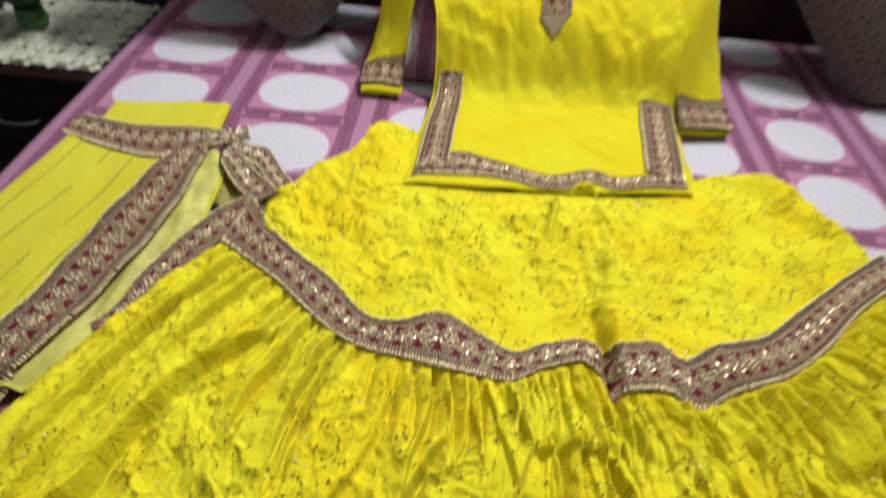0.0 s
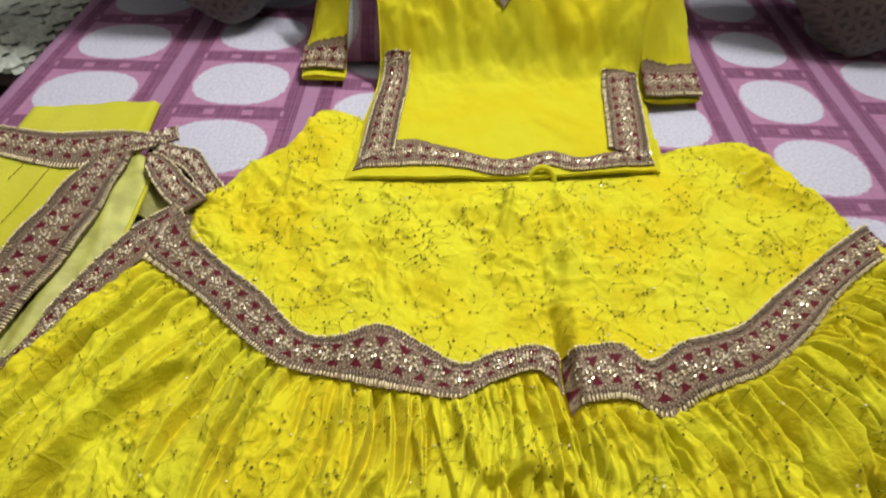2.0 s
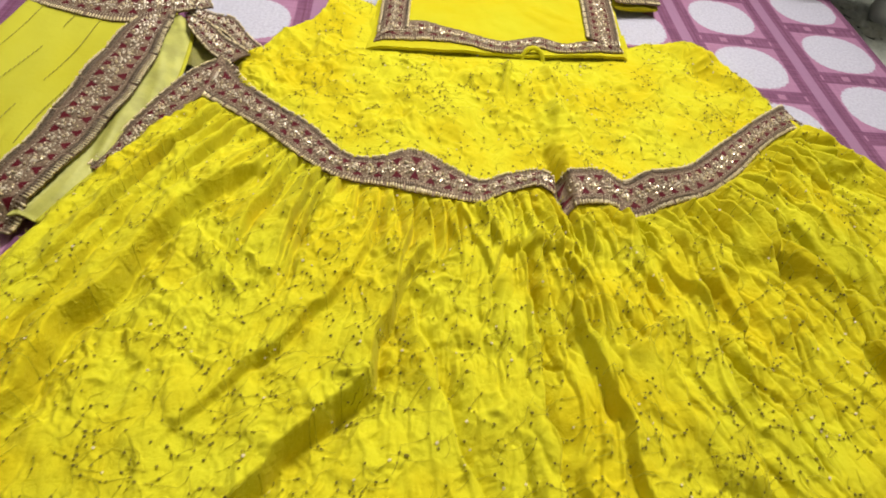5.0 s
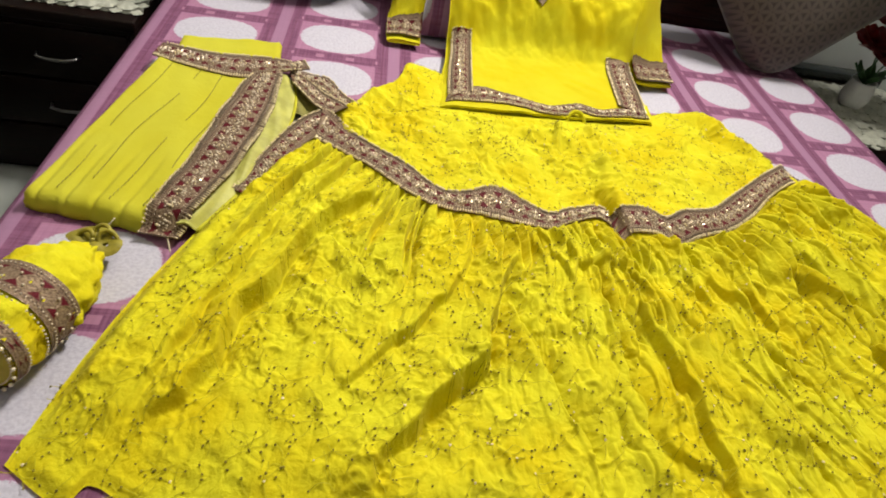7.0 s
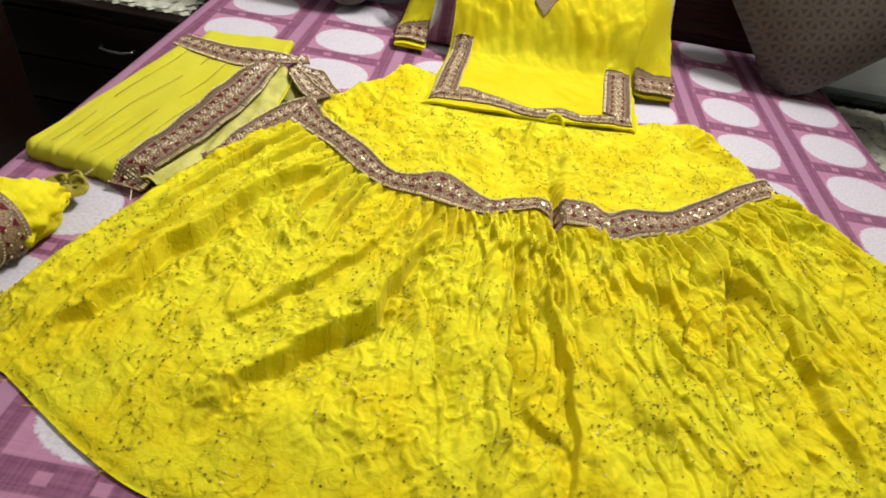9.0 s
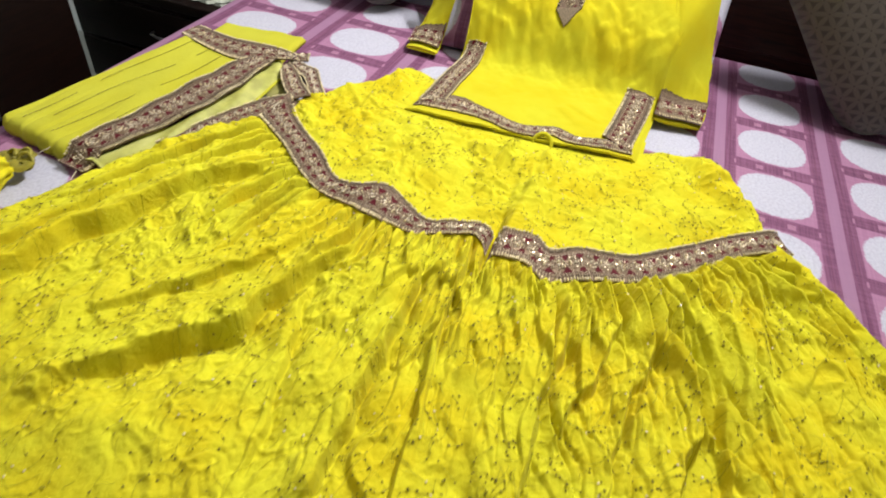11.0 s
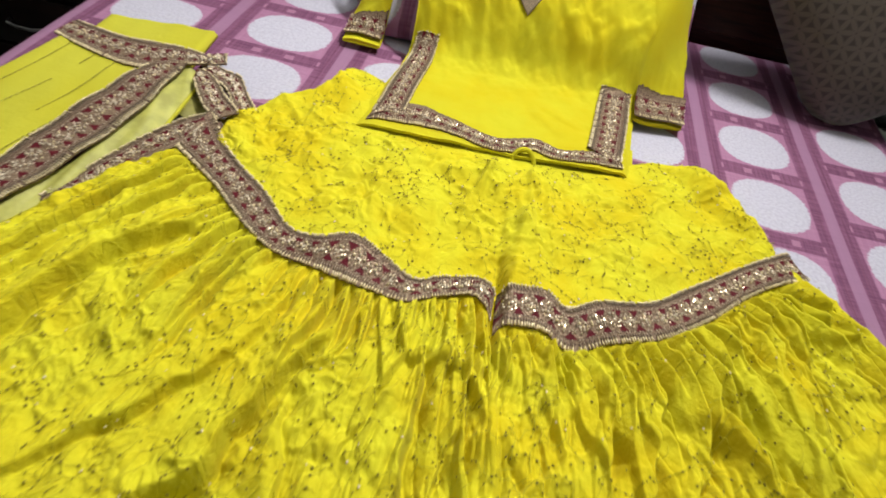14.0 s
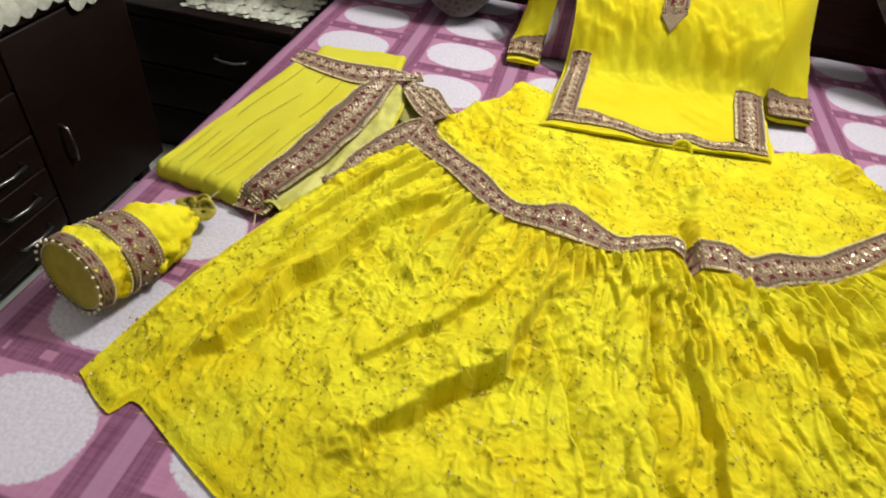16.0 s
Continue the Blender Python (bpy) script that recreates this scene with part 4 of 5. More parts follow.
        for v in (0.23, 0.77):
            for o in (0, 0.0065, 0.013, 0.0195):
                beads.bead(at(idx(min(d + o, along[-1])), v, 0.0006), 0.0010)
        d += 0.026
    d = 0.002
    while d < along[-1] - 0.002:
        i = idx(d)
        if teeth in ("both", "low"):
            edging.bar(at(i, 0.915, 0.0016), at(i, 1.01, 0.0016), rng.uniform(0.0013, 0.0018))
            cords.bar(at(i, 0.83, 0.0012), at(i, 0.90, 0.0014), 0.0011)
        if teeth in ("both", "up"):
            edging.bead(at(i, 0.02, 0.0020), rng.uniform(0.0017, 0.0023))
            cords.bar(at(i, 0.13, 0.0012), at(i, 0.05, 0.0014), 0.0012)
        d += 0.0045
    beads.done("beadwork", SILVER, band, "pale gold beads sewn in small flowers", smooth=False)
    spark.done("sequin_work", SPARK, band, "tiny mirror sequins that catch the light", smooth=False)
    cords.done("braid", BRAID, band, "ribbed taupe braid")
    edging.done("edging", GOLD, band, "row of gold beads along the border")
    return band


make_skirt()

# ---------------------------------------------------------------- tunic
def pillow_front(y):
    """Height of the draped cloth over the pillow, by the distance along the bed."""
    k = np.array(((0.60, 0.026), (0.80, 0.026), (0.96, 0.028), (0.985, 0.036), (1.003, 0.058), (1.022, 0.098), (1.042, 0.130), (1.065, 0.157), (1.12, 0.210), (1.20, 0.270), (1.24, 0.292), (1.28, 0.300), (1.5, 0.28)))
    return np.interp(y, k[:, 0], k[:, 1])


def drape(x, y):
    x, y = np.asarray(x, float), np.asarray(y, float)
    west, east = np.interp(y, (1.0, 1.08, 1.18), (0.685, 0.63, 0.565)), np.interp(y, (1.0, 1.08, 1.18), (1.150, 1.200, 1.250))
    side = smooth01(x, west - 0.045, west + 0.025) * (1 - smooth01(x, east - 0.025, east + 0.045))
    z = sum(pillow_front(y + o) for o in (-0.007, -0.0035, 0, 0.0035, 0.007)) / 5
    low = 0.012
    return np.maximum(low + (z - low) * side, PILLOW_TOP(x, y, 0.0) + 0.003)


TUNIC_CREASES = (   # x0, y0, x1, y1, width, height, steep
    (0.70, 1.075, 0.84, 1.035, 0.012, 0.008, 0.8), (0.69, 1.045, 0.80, 1.02, 0.010, 0.007, 0.6), (0.83, 1.03, 0.80, 1.085, 0.010, 0.007, 0.6),
    (0.955, 1.075, 1.02, 1.02, 0.012, 0.009, 0.8), (0.99, 1.09, 1.055, 1.035, 0.010, 0.008, 0.6), (1.15, 1.06, 1.05, 1.02, 0.012, 0.008, -0.6),
    (0.96, 0.86, 1.02, 0.80, 0.016, 0.005, 0.5), (0.98, 0.88, 1.05, 0.835, 0.014, 0.004, 0.5))


def tunic_wrinkle(x, y):
    fan = np.exp(-((y - 1.035) / 0.055) ** 2)
    x, y = np.asarray(x, float), np.asarray(y, float)
    wide = np.exp(-((y - 1.03) / 0.075) ** 2)
    creases = 0.0
    for f in TUNIC_CREASES:
        creases = creases + ridge(x, y, *f)
    return 0.7 * creases + 0.0030 * fbm(x, y, 9, 7, 11.0, 3) + fan * (0.014 * fbm(x, y, 15, 9, 12.0, 2) + 0.004 * facets(x + 0.6 * y, y, 26, 20, 2.0)) + wide * (0.010 * fbm(x + 0.5 * y, y, 22, 16, 17.0, 3) + 0.004 * facets(x - 0.8 * y, y, 34, 30, 5.0)) + 0.0010 * fbm(x, y, 30, 30, 13.0, 2)


BODY_L = ((0.655, 0.700), (0.668, 0.80), (0.690, 0.95), (0.690, 1.04), (0.672, 1.10), (0.655, 1.15), (0.690, 1.20), (0.76, 1.235), (0.83, 1.245))
BODY_R = ((1.150, 0.735), (1.155, 0.82), (1.165, 0.95), (1.168, 1.04), (1.165, 1.10), (1.160, 1.15), (1.13, 1.20), (1.08, 1.232), (1.022, 1.240))


def make_tunic():
    tunic = thing("tunic", "yellow cotton tunic with embroidered borders laid over a pillow", "tunic")
    nu, nv = 150, 170
    s = np.linspace(0, 1, nv)
    l, r = spline(BODY_L, s), spline(BODY_R, s)
    verts = []
    for q in np.linspace(0, 1, nu):
        x = l[:, 0] * (1 - q) + r[:, 0] * q
        y = l[:, 1] * (1 - q) + r[:, 1] * q - 0.012 * math.sin(q * math.pi) * (s < 0.5) * (1 - 2 * s)
        neck = np.exp(-((q - 0.51) / 0.22) ** 4) * smooth01(s, 0.80, 1.0)
        y = y - 0.035 * neck
        z = drape(x, y) + tunic_wrinkle(x, y) + 0.004
        lip = smooth01(np.minimum(q, 1 - q) * np.ones(nv), 0, 0.03)
        z = z - 0.006 * (1 - lip)
        verts += list(zip(x, y, z))
    top = len(verts)
    verts += [(x, y, z - 0.006) for x, y, z in verts]
    faces = grid_faces(nu, nv)
    rim = [i * nv for i in range(nu)] + [(nu - 1) * nv + j for j in range(1, nv)] + [i * nv + nv - 1 for i in range(nu - 2, -1, -1)] + [j for j in range(nv - 2, 0, -1)]
    faces += [tuple(reversed([q + top for q in f])) for f in grid_faces(nu, nv)]
    faces += [(p, q, q + top, p + top) for p, q in zip(rim, rim[1:] + rim[:1])]
    mesh_object("front_panel", verts, faces, KURTI, tunic, "plain yellow front, creased over the pillow")
    # back panel peeping out below the hem, with a loop at the middle
    hem = ((0.668, 0.690), (0.80, 0.703), (0.905, 0.700), (0.945, 0.697), (0.985, 0.703), (1.06, 0.700), (1.158, 0.722))
    nb = 90
    c = spline(hem, np.linspace(0, 1, nb))
    bv = []
    for k in range(nb):
        for j in range(10):
            w = j / 9
            bv.append((c[k, 0], c[k, 1] + 0.10 * w, 0.019 + 0.003 * math.sin(k * 0.35) + 0.004 * w - 0.004 * (1 - w)))
    f = grid_faces(nb, 10)
    mesh_object("back_panel", bv, f, KURTI, tunic, "yellow back hem showing under the front")
    # neck binding
    q = np.linspace(0, 1, 30)
    ring = [(0.835 + 0.185 * a, 1.243 - 0.046 * math.sin(math.pi * a) ** 0.6) for a in q]
    part("neck_binding", tube([(x, y, float(drape(x, y)) + 0.009) for x, y in ring], 0.0045, 6), KURTI, tunic, "piped round neckline")
    collar = [(0.80 + 0.10 * a, 1.245 + 0.035 * math.sin(a * 3.1)) for a in q]
    cv = []
    for x, y in collar:
        for j in range(6):
            cv.append((x, y + 0.004 * j, float(drape(x, y)) + 0.012 + 0.006 * j + 0.01 * math.sin(x * 60)))
    mesh_object("back_neck", cv, grid_faces(30, 6), KURTI, tunic, "back of the neck turned up")

    # sleeves: flat tubes from shoulder to cuff
    SPREAD = np.meshgrid((-0.02, -0.01, 0, 0.01, 0.02), (-0.02, -0.01, 0, 0.01, 0.02))

    def cuff_height(top, x, y):
        """The sleeve's height, smoothed over a thumb's width."""
        got = [float(top(x + a, y + b, float(drape(x, y)) + 0.012)) for a in (-0.012, -0.006, 0, 0.006, 0.012) for b in (-0.012, -0.006, 0, 0.006, 0.012)]
        return sum(got) / len(got) + 0.008

    def sleeve(inner, outer, cuff_v, name_label, teeth="low"):
        n, mcount = 70, 22
        w = np.linspace(0, 1, n)
        a, b = spline(inner, w), spline(outer, w)
        up, dn = [], []
        for i in range(n):
            for j in range(mcount):
                k = j / (mcount - 1)
                x, y = a[i] * (1 - k) + b[i] * k
                d = float(np.mean(drape(x + SPREAD[0], y + SPREAD[1])))
                th = 0.013 * (1 - (2 * k - 1) ** 2) ** 0.5 * (1 - 0.6 * float(smooth01(np.array(w[i]), cuff_v[0] - 0.12, cuff_v[0])))
                z = d + 0.006 + th + 0.0022 * noise.noise((x * 30, y * 18, 4))
                up.append((x, y, z))
                dn.append((x, y, max(d + 0.001, z - 2 * th - 0.002)))
        t0 = len(up)
        fc = grid_faces(n, mcount) + [tuple(reversed([q + t0 for q in g])) for g in grid_faces(n, mcount)]
        rim = [i * mcount for i in range(n)] + [(n - 1) * mcount + j for j in range(1, mcount)] + [i * mcount + mcount - 1 for i in range(n - 2, -1, -1)] + [j for j in range(mcount - 2, 0, -1)]
        fc += [(p, q, q + t0, p + t0) for p, q in zip(rim, rim[1:] + rim[:1])]
        ob = mesh_object("sleeve", up + dn, fc, KURTI, tunic, name_label)
        v0, v1 = cuff_v
        up_c = [tuple(a[int(v0 * (n - 1))] * (1 - k) + b[int(v0 * (n - 1))] * k) for k in np.linspace(0, 1, 5)]
        lo_c = [tuple(a[int(v1 * (n - 1))] * (1 - k) + b[int(v1 * (n - 1))] * k) for k in np.linspace(0, 1, 5)]
        top = Field(up, 0.004)
        make_band("cuff_border", ob, up_c, lo_c, lambda x, y: cuff_height(top, x, y), teeth=teeth)
        return ob

    sleeve(((1.060, 1.225), (1.105, 1.17), (1.140, 1.10), (1.158, 1.04), (1.162, 0.985), (1.160, 0.928)), ((1.090, 1.242), (1.190, 1.205), (1.240, 1.14), (1.264, 1.08), (1.272, 1.01), (1.262, 0.945)), (0.78, 1.0), "yellow sleeve with an embroidered cuff, spread beside the body")
    sleeve(((0.770, 1.225), (0.715, 1.195), (0.676, 1.14), (0.640, 1.08), (0.630, 1.03), (0.630, 0.985)), ((0.745, 1.245), (0.655, 1.222), (0.588, 1.180), (0.552, 1.10), (0.546, 1.04), (0.550, 0.985)), (0.82, 0.96), "yellow sleeve with an embroidered cuff, folded inwards")

    # borders
    hz = lambda x, y: drape(x, y) + tunic_wrinkle(np.asarray(x), np.asarray(y)) + 0.0065
    make_band("hem_border", tunic, ((0.690, 0.765), (0.735, 0.782), (0.765, 0.790), (0.80, 0.778), (0.86, 0.756), (0.905, 0.745), (0.95, 0.760), (0.978, 0.768), (1.02, 0.755), (1.07, 0.765), (1.13, 0.790)), ((0.678, 0.716), (0.74, 0.722), (0.80, 0.724), (0.85, 0.716), (0.905, 0.706), (0.945, 0.716), (0.975, 0.732), (1.005, 0.722), (1.07, 0.730), (1.135, 0.742)), hz, teeth="low")
    make_band("slit_border", tunic, ((0.738, 0.760), (0.742, 0.85), (0.748, 0.95), (0.748, 1.000)), ((0.682, 0.720), (0.690, 0.85), (0.700, 0.95), (0.702, 1.002)), lambda x, y: hz(x, y) + 0.002, teeth="both")
    make_band("slit_border", tunic, ((1.130, 0.742), (1.142, 0.85), (1.150, 0.93), (1.152, 0.985)), ((1.070, 0.775), (1.078, 0.85), (1.085, 0.93), (1.090, 0.985)), lambda x, y: hz(x, y) + 0.002, teeth="both")
    make_band("placket_border", tunic, ((0.883, 1.060), (0.887, 1.12), (0.894, 1.198)), ((0.939, 1.060), (0.942, 1.12), (0.950, 1.196)), lambda x, y: hz(x, y) + 0.003, teeth="both")
    tip = bmesh.new()
    ring = [(0.884, 1.061), (0.911, 1.038), (0.938, 1.061)]
    top = [tip.verts.new((x, y, float(hz(x, y)) + 0.006)) for x, y in ring]
    low = [tip.verts.new((x, y, float(hz(x, y)) + 0.002)) for x, y in ring]
    tip.faces.new(top)
    tip.faces.new(low[::-1])
    for k in range(3):
        tip.faces.new((top[k], low[k], low[(k + 1) % 3], top[(k + 1) % 3]))
    part("placket_tip", tip, BRAID, tunic, "pointed end of the placket border", smooth=False)
    # small ring of cord at the hem
    loop = [(0.962 + 0.019 * math.cos(a), 0.708 + 0.012 * math.sin(a), 0.018 + 0.020 * math.sin(a)) for a in np.linspace(-0.1, math.pi + 0.1, 18)]
    part("hem_loop", tube(loop, 0.0045, 7), KURTI, tunic, "small fabric loop at the hem")
    return tunic


make_tunic()

# ---------------------------------------------------------------- folded stole
def make_stole():
    stole = thing("folded_stole", "folded yellow georgette stole with embroidered borders", "stole")
    corner = ((0.040, 0.295), (0.108, 0.775), (0.325, 0.690), (0.224, 0.262))   # near left, far left, far right, near right

    def slab(pts, z0, z1, material, name, label, n=44, groove=0.0, ripple=0.0035, soft=0.06):
        a, b, c, d = (np.array(p) for p in pts)
        up, dn = [], []
        for i in range(n):
            for j in range(n):
                s, w = i / (n - 1), j / (n - 1)
                x, y = (a * (1 - s) + d * s) * (1 - w) + (b * (1 - s) + c * s) * w
                e = min(s, 1 - s, w, 1 - w)
                rnd = math.sqrt(max(0, 1 - (1 - min(1, e / soft)) ** 2))
                ped = 0.004 * abs(math.sin(s * math.pi * 4)) * smooth01(np.array(1 - w), 0.75, 1.0)
                z = z0 + (z1 - z0) * (0.35 + 0.65 * rnd) + ripple * noise.noise((x * 22, y * 9, 2)) - groove * (1 - smooth01(w, 0.05, 0.4)) * math.exp(-((s * 4.55 + 0.09) % 1 - 0.5) ** 2 / 0.012)
                up.append((x, y - float(ped), z))
                dn.append((x, y - float(ped), z0))
        t0 = len(up)
        fc = [f[::-1] for f in grid_faces(n, n)] + [tuple(q + t0 for q in g) for g in grid_faces(n, n)]
        rim = [i * n for i in range(n)] + [(n - 1) * n + j for j in range(1, n)] + [i * n + n - 1 for i in range(n - 2, -1, -1)] + [j for j in range(n - 2, 0, -1)]
        fc += [(p, q, q + t0, p + t0) for p, q in zip(rim, rim[1:] + rim[:1])]
        return mesh_object(name, up + dn, fc, material, stole, label)

    slab(((0.120, 0.70), (0.113, 0.872), (0.318, 0.903), (0.335, 0.72)), 0.003, 0.020, GAUZE, "lower_fold", "far end of the folded yellow cloth")
    slab(corner, 0.003, 0.034, GAUZE, "folded_cloth", "flat folded layers of yellow georgette with stitched lines", n=90, groove=0.006, soft=0.05)
    # lines of tiny stitches down the cloth
    a, b, c, d = (np.array(p) for p in corner)
    for s in (0.20, 0.42, 0.64, 0.86):
        bits = Bits()
        for w in np.linspace(0.04, 0.95, 46):
            x, y = (a * (1 - s) + d * s) * (1 - w) + (b * (1 - s) + c * s) * w
            x += 0.006 * math.sin(w * 4 + s * 9) + 0.0035 * math.sin(w * 11 + s * 30)
            if math.sin(w * 9 + s * 40) > -0.85:
                bits.bar((x, y, 0.0362), (x + 0.0004, y + 0.0075, 0.0362), 0.0009)
        bits.done("stitching", STITCH, stole, "dotted line of dark stitches")
    flat = lambda h: (lambda x, y: h + 0 * np.asarray(x))
    # border along the top fold and down the side, wrapping over the near edge
    make_band("border_band", stole, ((0.100, 0.790), (0.154, 0.780), (0.208, 0.773), (0.264, 0.779), (0.32, 0.783), (0.375, 0.772)), ((0.094, 0.735), (0.153, 0.714), (0.202, 0.700), (0.253, 0.690), (0.29, 0.695), (0.335, 0.728), (0.372, 0.748)), flat(0.036), teeth="both")
    make_band("border_band", stole, ((0.290, 0.700), (0.272, 0.62), (0.258, 0.53), (0.248, 0.43), (0.231, 0.34), (0.210, 0.252)), ((0.347, 0.732), (0.349, 0.64), (0.348, 0.56), (0.331, 0.45), (0.305, 0.34), (0.266, 0.245)), lambda x, y: 0.012 + 0.029 * smooth01(np.asarray(y), 0.253, 0.287) + 0.002 * np.sin(np.asarray(y) * 60), teeth="both")

    def strip(left, right, height, name, label, roll, material=SHEER):
        """A thin strip of net between two lines, its free edge rolled up."""
        n, m = 70, 12
        q = np.linspace(0, 1, n)
        a, b = spline(left, q), spline(right, q)
        up, dn = [], []
        for i in range(n):
            for j in range(m):
                k = j / (m - 1)
                x, y = a[i] * (1 - k) + b[i] * k
                z = height * (1 - 0.55 * k * k) + 0.0025 * math.sin(k * 7 + y * 40) + 0.0035 * float(noise.noise((x * 40, y * 12, 5)))
                up.append((x, y, z))
                dn.append((x, y, max(0.003, z - 0.0025)))
        fc = grid_faces(n, m) + [tuple(reversed([c + n * m for c in g])) for g in grid_faces(n, m)]
        rim = [i * m for i in range(n)] + [(n - 1) * m + j for j in range(1, m)] + [i * m + m - 1 for i in range(n - 2, -1, -1)] + [j for j in range(m - 2, 0, -1)]
        fc += [(c, d, d + n * m, c + n * m) for c, d in zip(rim, rim[1:] + rim[:1])]
        net = mesh_object(name, up + dn, fc, material, stole, label)
        if roll:
            part("rolled_edge", tube([up[i * m + m - 1] for i in range(n)], roll, 7), GAUZE, net, "narrow rolled yellow hem")
        return net

    # net beside the border, and the sheer corner behind it
    strip(((0.333, 0.735), (0.339, 0.64), (0.338, 0.56), (0.322, 0.45), (0.296, 0.34), (0.262, 0.262)), ((0.366, 0.742), (0.381, 0.645), (0.377, 0.55), (0.358, 0.45), (0.326, 0.35), (0.288, 0.268)), 0.030, "net_lining", "sheer yellow-green net strip along the border", 0.0032)
    strip(((0.360, 0.735), (0.374, 0.68), (0.384, 0.62)), ((0.405, 0.735), (0.425, 0.67), (0.412, 0.605)), 0.012, "net_corner", "sheer olive corner of the net", 0.0, DUSK)
    # second border running under the skirt, and the bunched end
    make_band("border_band", stole, ((0.318, 0.362), (0.349, 0.467), (0.372, 0.535), (0.404, 0.600), (0.442, 0.640)), ((0.368, 0.340), (0.392, 0.455), (0.425, 0.528), (0.475, 0.600)), flat(0.021), teeth="up")
    make_band("border_band", stole, ((0.358, 0.778), (0.425, 0.762), (0.463, 0.716), (0.500, 0.668)), ((0.352, 0.746), (0.405, 0.728), (0.440, 0.692), (0.478, 0.640)), lambda x, y: 0.019 + 0.003 * np.sin(np.asarray(x) * 90), teeth="both")
    make_band("border_band", stole, ((0.356, 0.748), (0.402, 0.722), (0.440, 0.682), (0.482, 0.640)), ((0.370, 0.705), (0.386, 0.680), (0.420, 0.640), (0.458, 0.612)), lambda x, y: 0.026 + 0.003 * np.sin(np.asarray(x) * 70), teeth="both")
    make_band("border_band", stole, ((0.350, 0.802), (0.362, 0.785), (0.372, 0.772)), ((0.378, 0.820), (0.386, 0.800), (0.393, 0.784)), flat(0.022), teeth="both")
    return stole


make_stole()

# ---------------------------------------------------------------- drawstring pouch
def make_pouch():
    pouch = thing("drawstring_pouch", "yellow drawstring pouch with beaded base lying on its side", "pouch", at=(0, 0, BED))
    base, mouth = V((0.118, 0.000, 0.058)), V((0.170, 0.190, 0.026))
    ax = (mouth - base).normalized()
    sx = ax.cross(V((0, 0, 1))).normalized()
    sz = sx.cross(ax)
    L = (mouth - base).length

    def ring_point(d, w, r, sq=0.86):
        p = base + ax * d + sx * math.cos(w) * r + sz * math.sin(w) * r * sq
        p.z = max(p.z, 0.003)
        return p

    prof = ((0.0, 0.059), (0.01, 0.061), (0.05, 0.060), (0.09, 0.058), (0.13, 0.054), (0.16, 0.044), (0.185, 0.026), (0.20, 0.016))
    rad = lambda d: float(np.interp(d, [p[0] for p in prof], [p[1] for p in prof]))
    n, k = 60, 56
    verts = []
    for i in range(n):
        for j in range(k):
            d, w = 0.20 * j / (k - 1), 2 * math.pi * i / n
            r = rad(d) + 0.014 * (abs(noise.noise((math.cos(w) * 3, math.sin(w) * 3, d * 38))) - 0.2) + 0.005 * noise.noise((math.cos(w) * 7, math.sin(w) * 7, d * 70)) + 0.004 * smooth01(np.array(d), 0.12, 0.19) * math.sin(w * 9)
            verts.append(ring_point(d, w, float(r)))
    body = mesh_object("pouch_body", verts, grid_faces(n, k, True), SKIRT, pouch, "crumpled yellow embroidered cloth body")
    cap = [ring_point(-0.001, 2 * math.pi * i / 40, 0.058) for i in range(40)] + [base - ax * 0.004]
    mesh_object("base_disc", cap, [(i, (i + 1) % 40, 40) for i in range(40)], plain("olive_gold_lining", (0.46, 0.38, 0.04), 0.5, 0.2, 0.25, 30, 0.2), pouch, "olive gold round base")

    def hoop(d0, d1, name, lift):
        vv, uvv = [], []
        for i in range(61):
            for j in range(7):
                q = d0 + (d1 - d0) * j / 6
                vv.append(ring_point(q, 2 * math.pi * i / 60, rad(q) + lift))
                uvv.append((i / 60 * 0.36, j / 6))
        return mesh_object(name, vv, grid_faces(61, 7), TRIM, pouch, "embroidered border round the pouch", uv=uvv)

    hoop(0.046, 0.098, "border_band", 0.0042)
    hoop(-0.002, 0.014, "base_braid", 0.0035)
    beads, pearls = Bits(), Bits()
    rng = np.random.default_rng(9)
    for i in range(64):
        w = 2 * math.pi * i / 64
        for d in (0.053, 0.091):
            beads.bead(ring_point(d, w, rad(d) + 0.0052), 0.0012)
        if i % 2 == 0:
            beads.bead(ring_point(0.064 + 0.014 * ((i // 2) % 2), w, rad(0.07) + 0.006), 0.0019)
        beads.bead(ring_point(0.041, w, rad(0.04) + 0.004), 0.0015)
        beads.bead(ring_point(0.0155, w, rad(0.0) + 0.0045), 0.0013)
        beads.bead(ring_point(-0.003, w, 0.0555), 0.0014)
    for i in range(24):
        w = 2 * math.pi * i / 24
        pearls.bead(ring_point(-0.006, w, 0.0615), 0.0027)
    beads.done("beadwork", SILVER, pouch, "small pale gold beads")
    pearls.done("pearl_row", SILVER, pouch, "row of larger pearl beads round the base")
    # puckered mouth: petals of cloth and a loop of beads
    for i, (dx, dy) in enumerate(((-0.022, 0.020), (0.012, 0.004), (-0.004, 0.024))):
        vv = []
        for a in np.linspace(0, 2 * math.pi, 21)[:-1]:
            for r in (0.004, 0.010, 0.017, 0.022):
                p = mouth + ax * 0.012 + V((dx, dy, 0)) + V((math.cos(a) * r, math.sin(a) * r * 0.85, 0.004 + 0.003 * math.sin(a * 2 + i) * r / 0.019 + 0.55 * r - 26 * r * r))
                p.z = max(p.z, 0.004)
                vv.append(p)
        mesh_object("mouth_frill", vv, grid_faces(20, 4, True), FRILL, pouch, "olive frilled lip of the mouth")
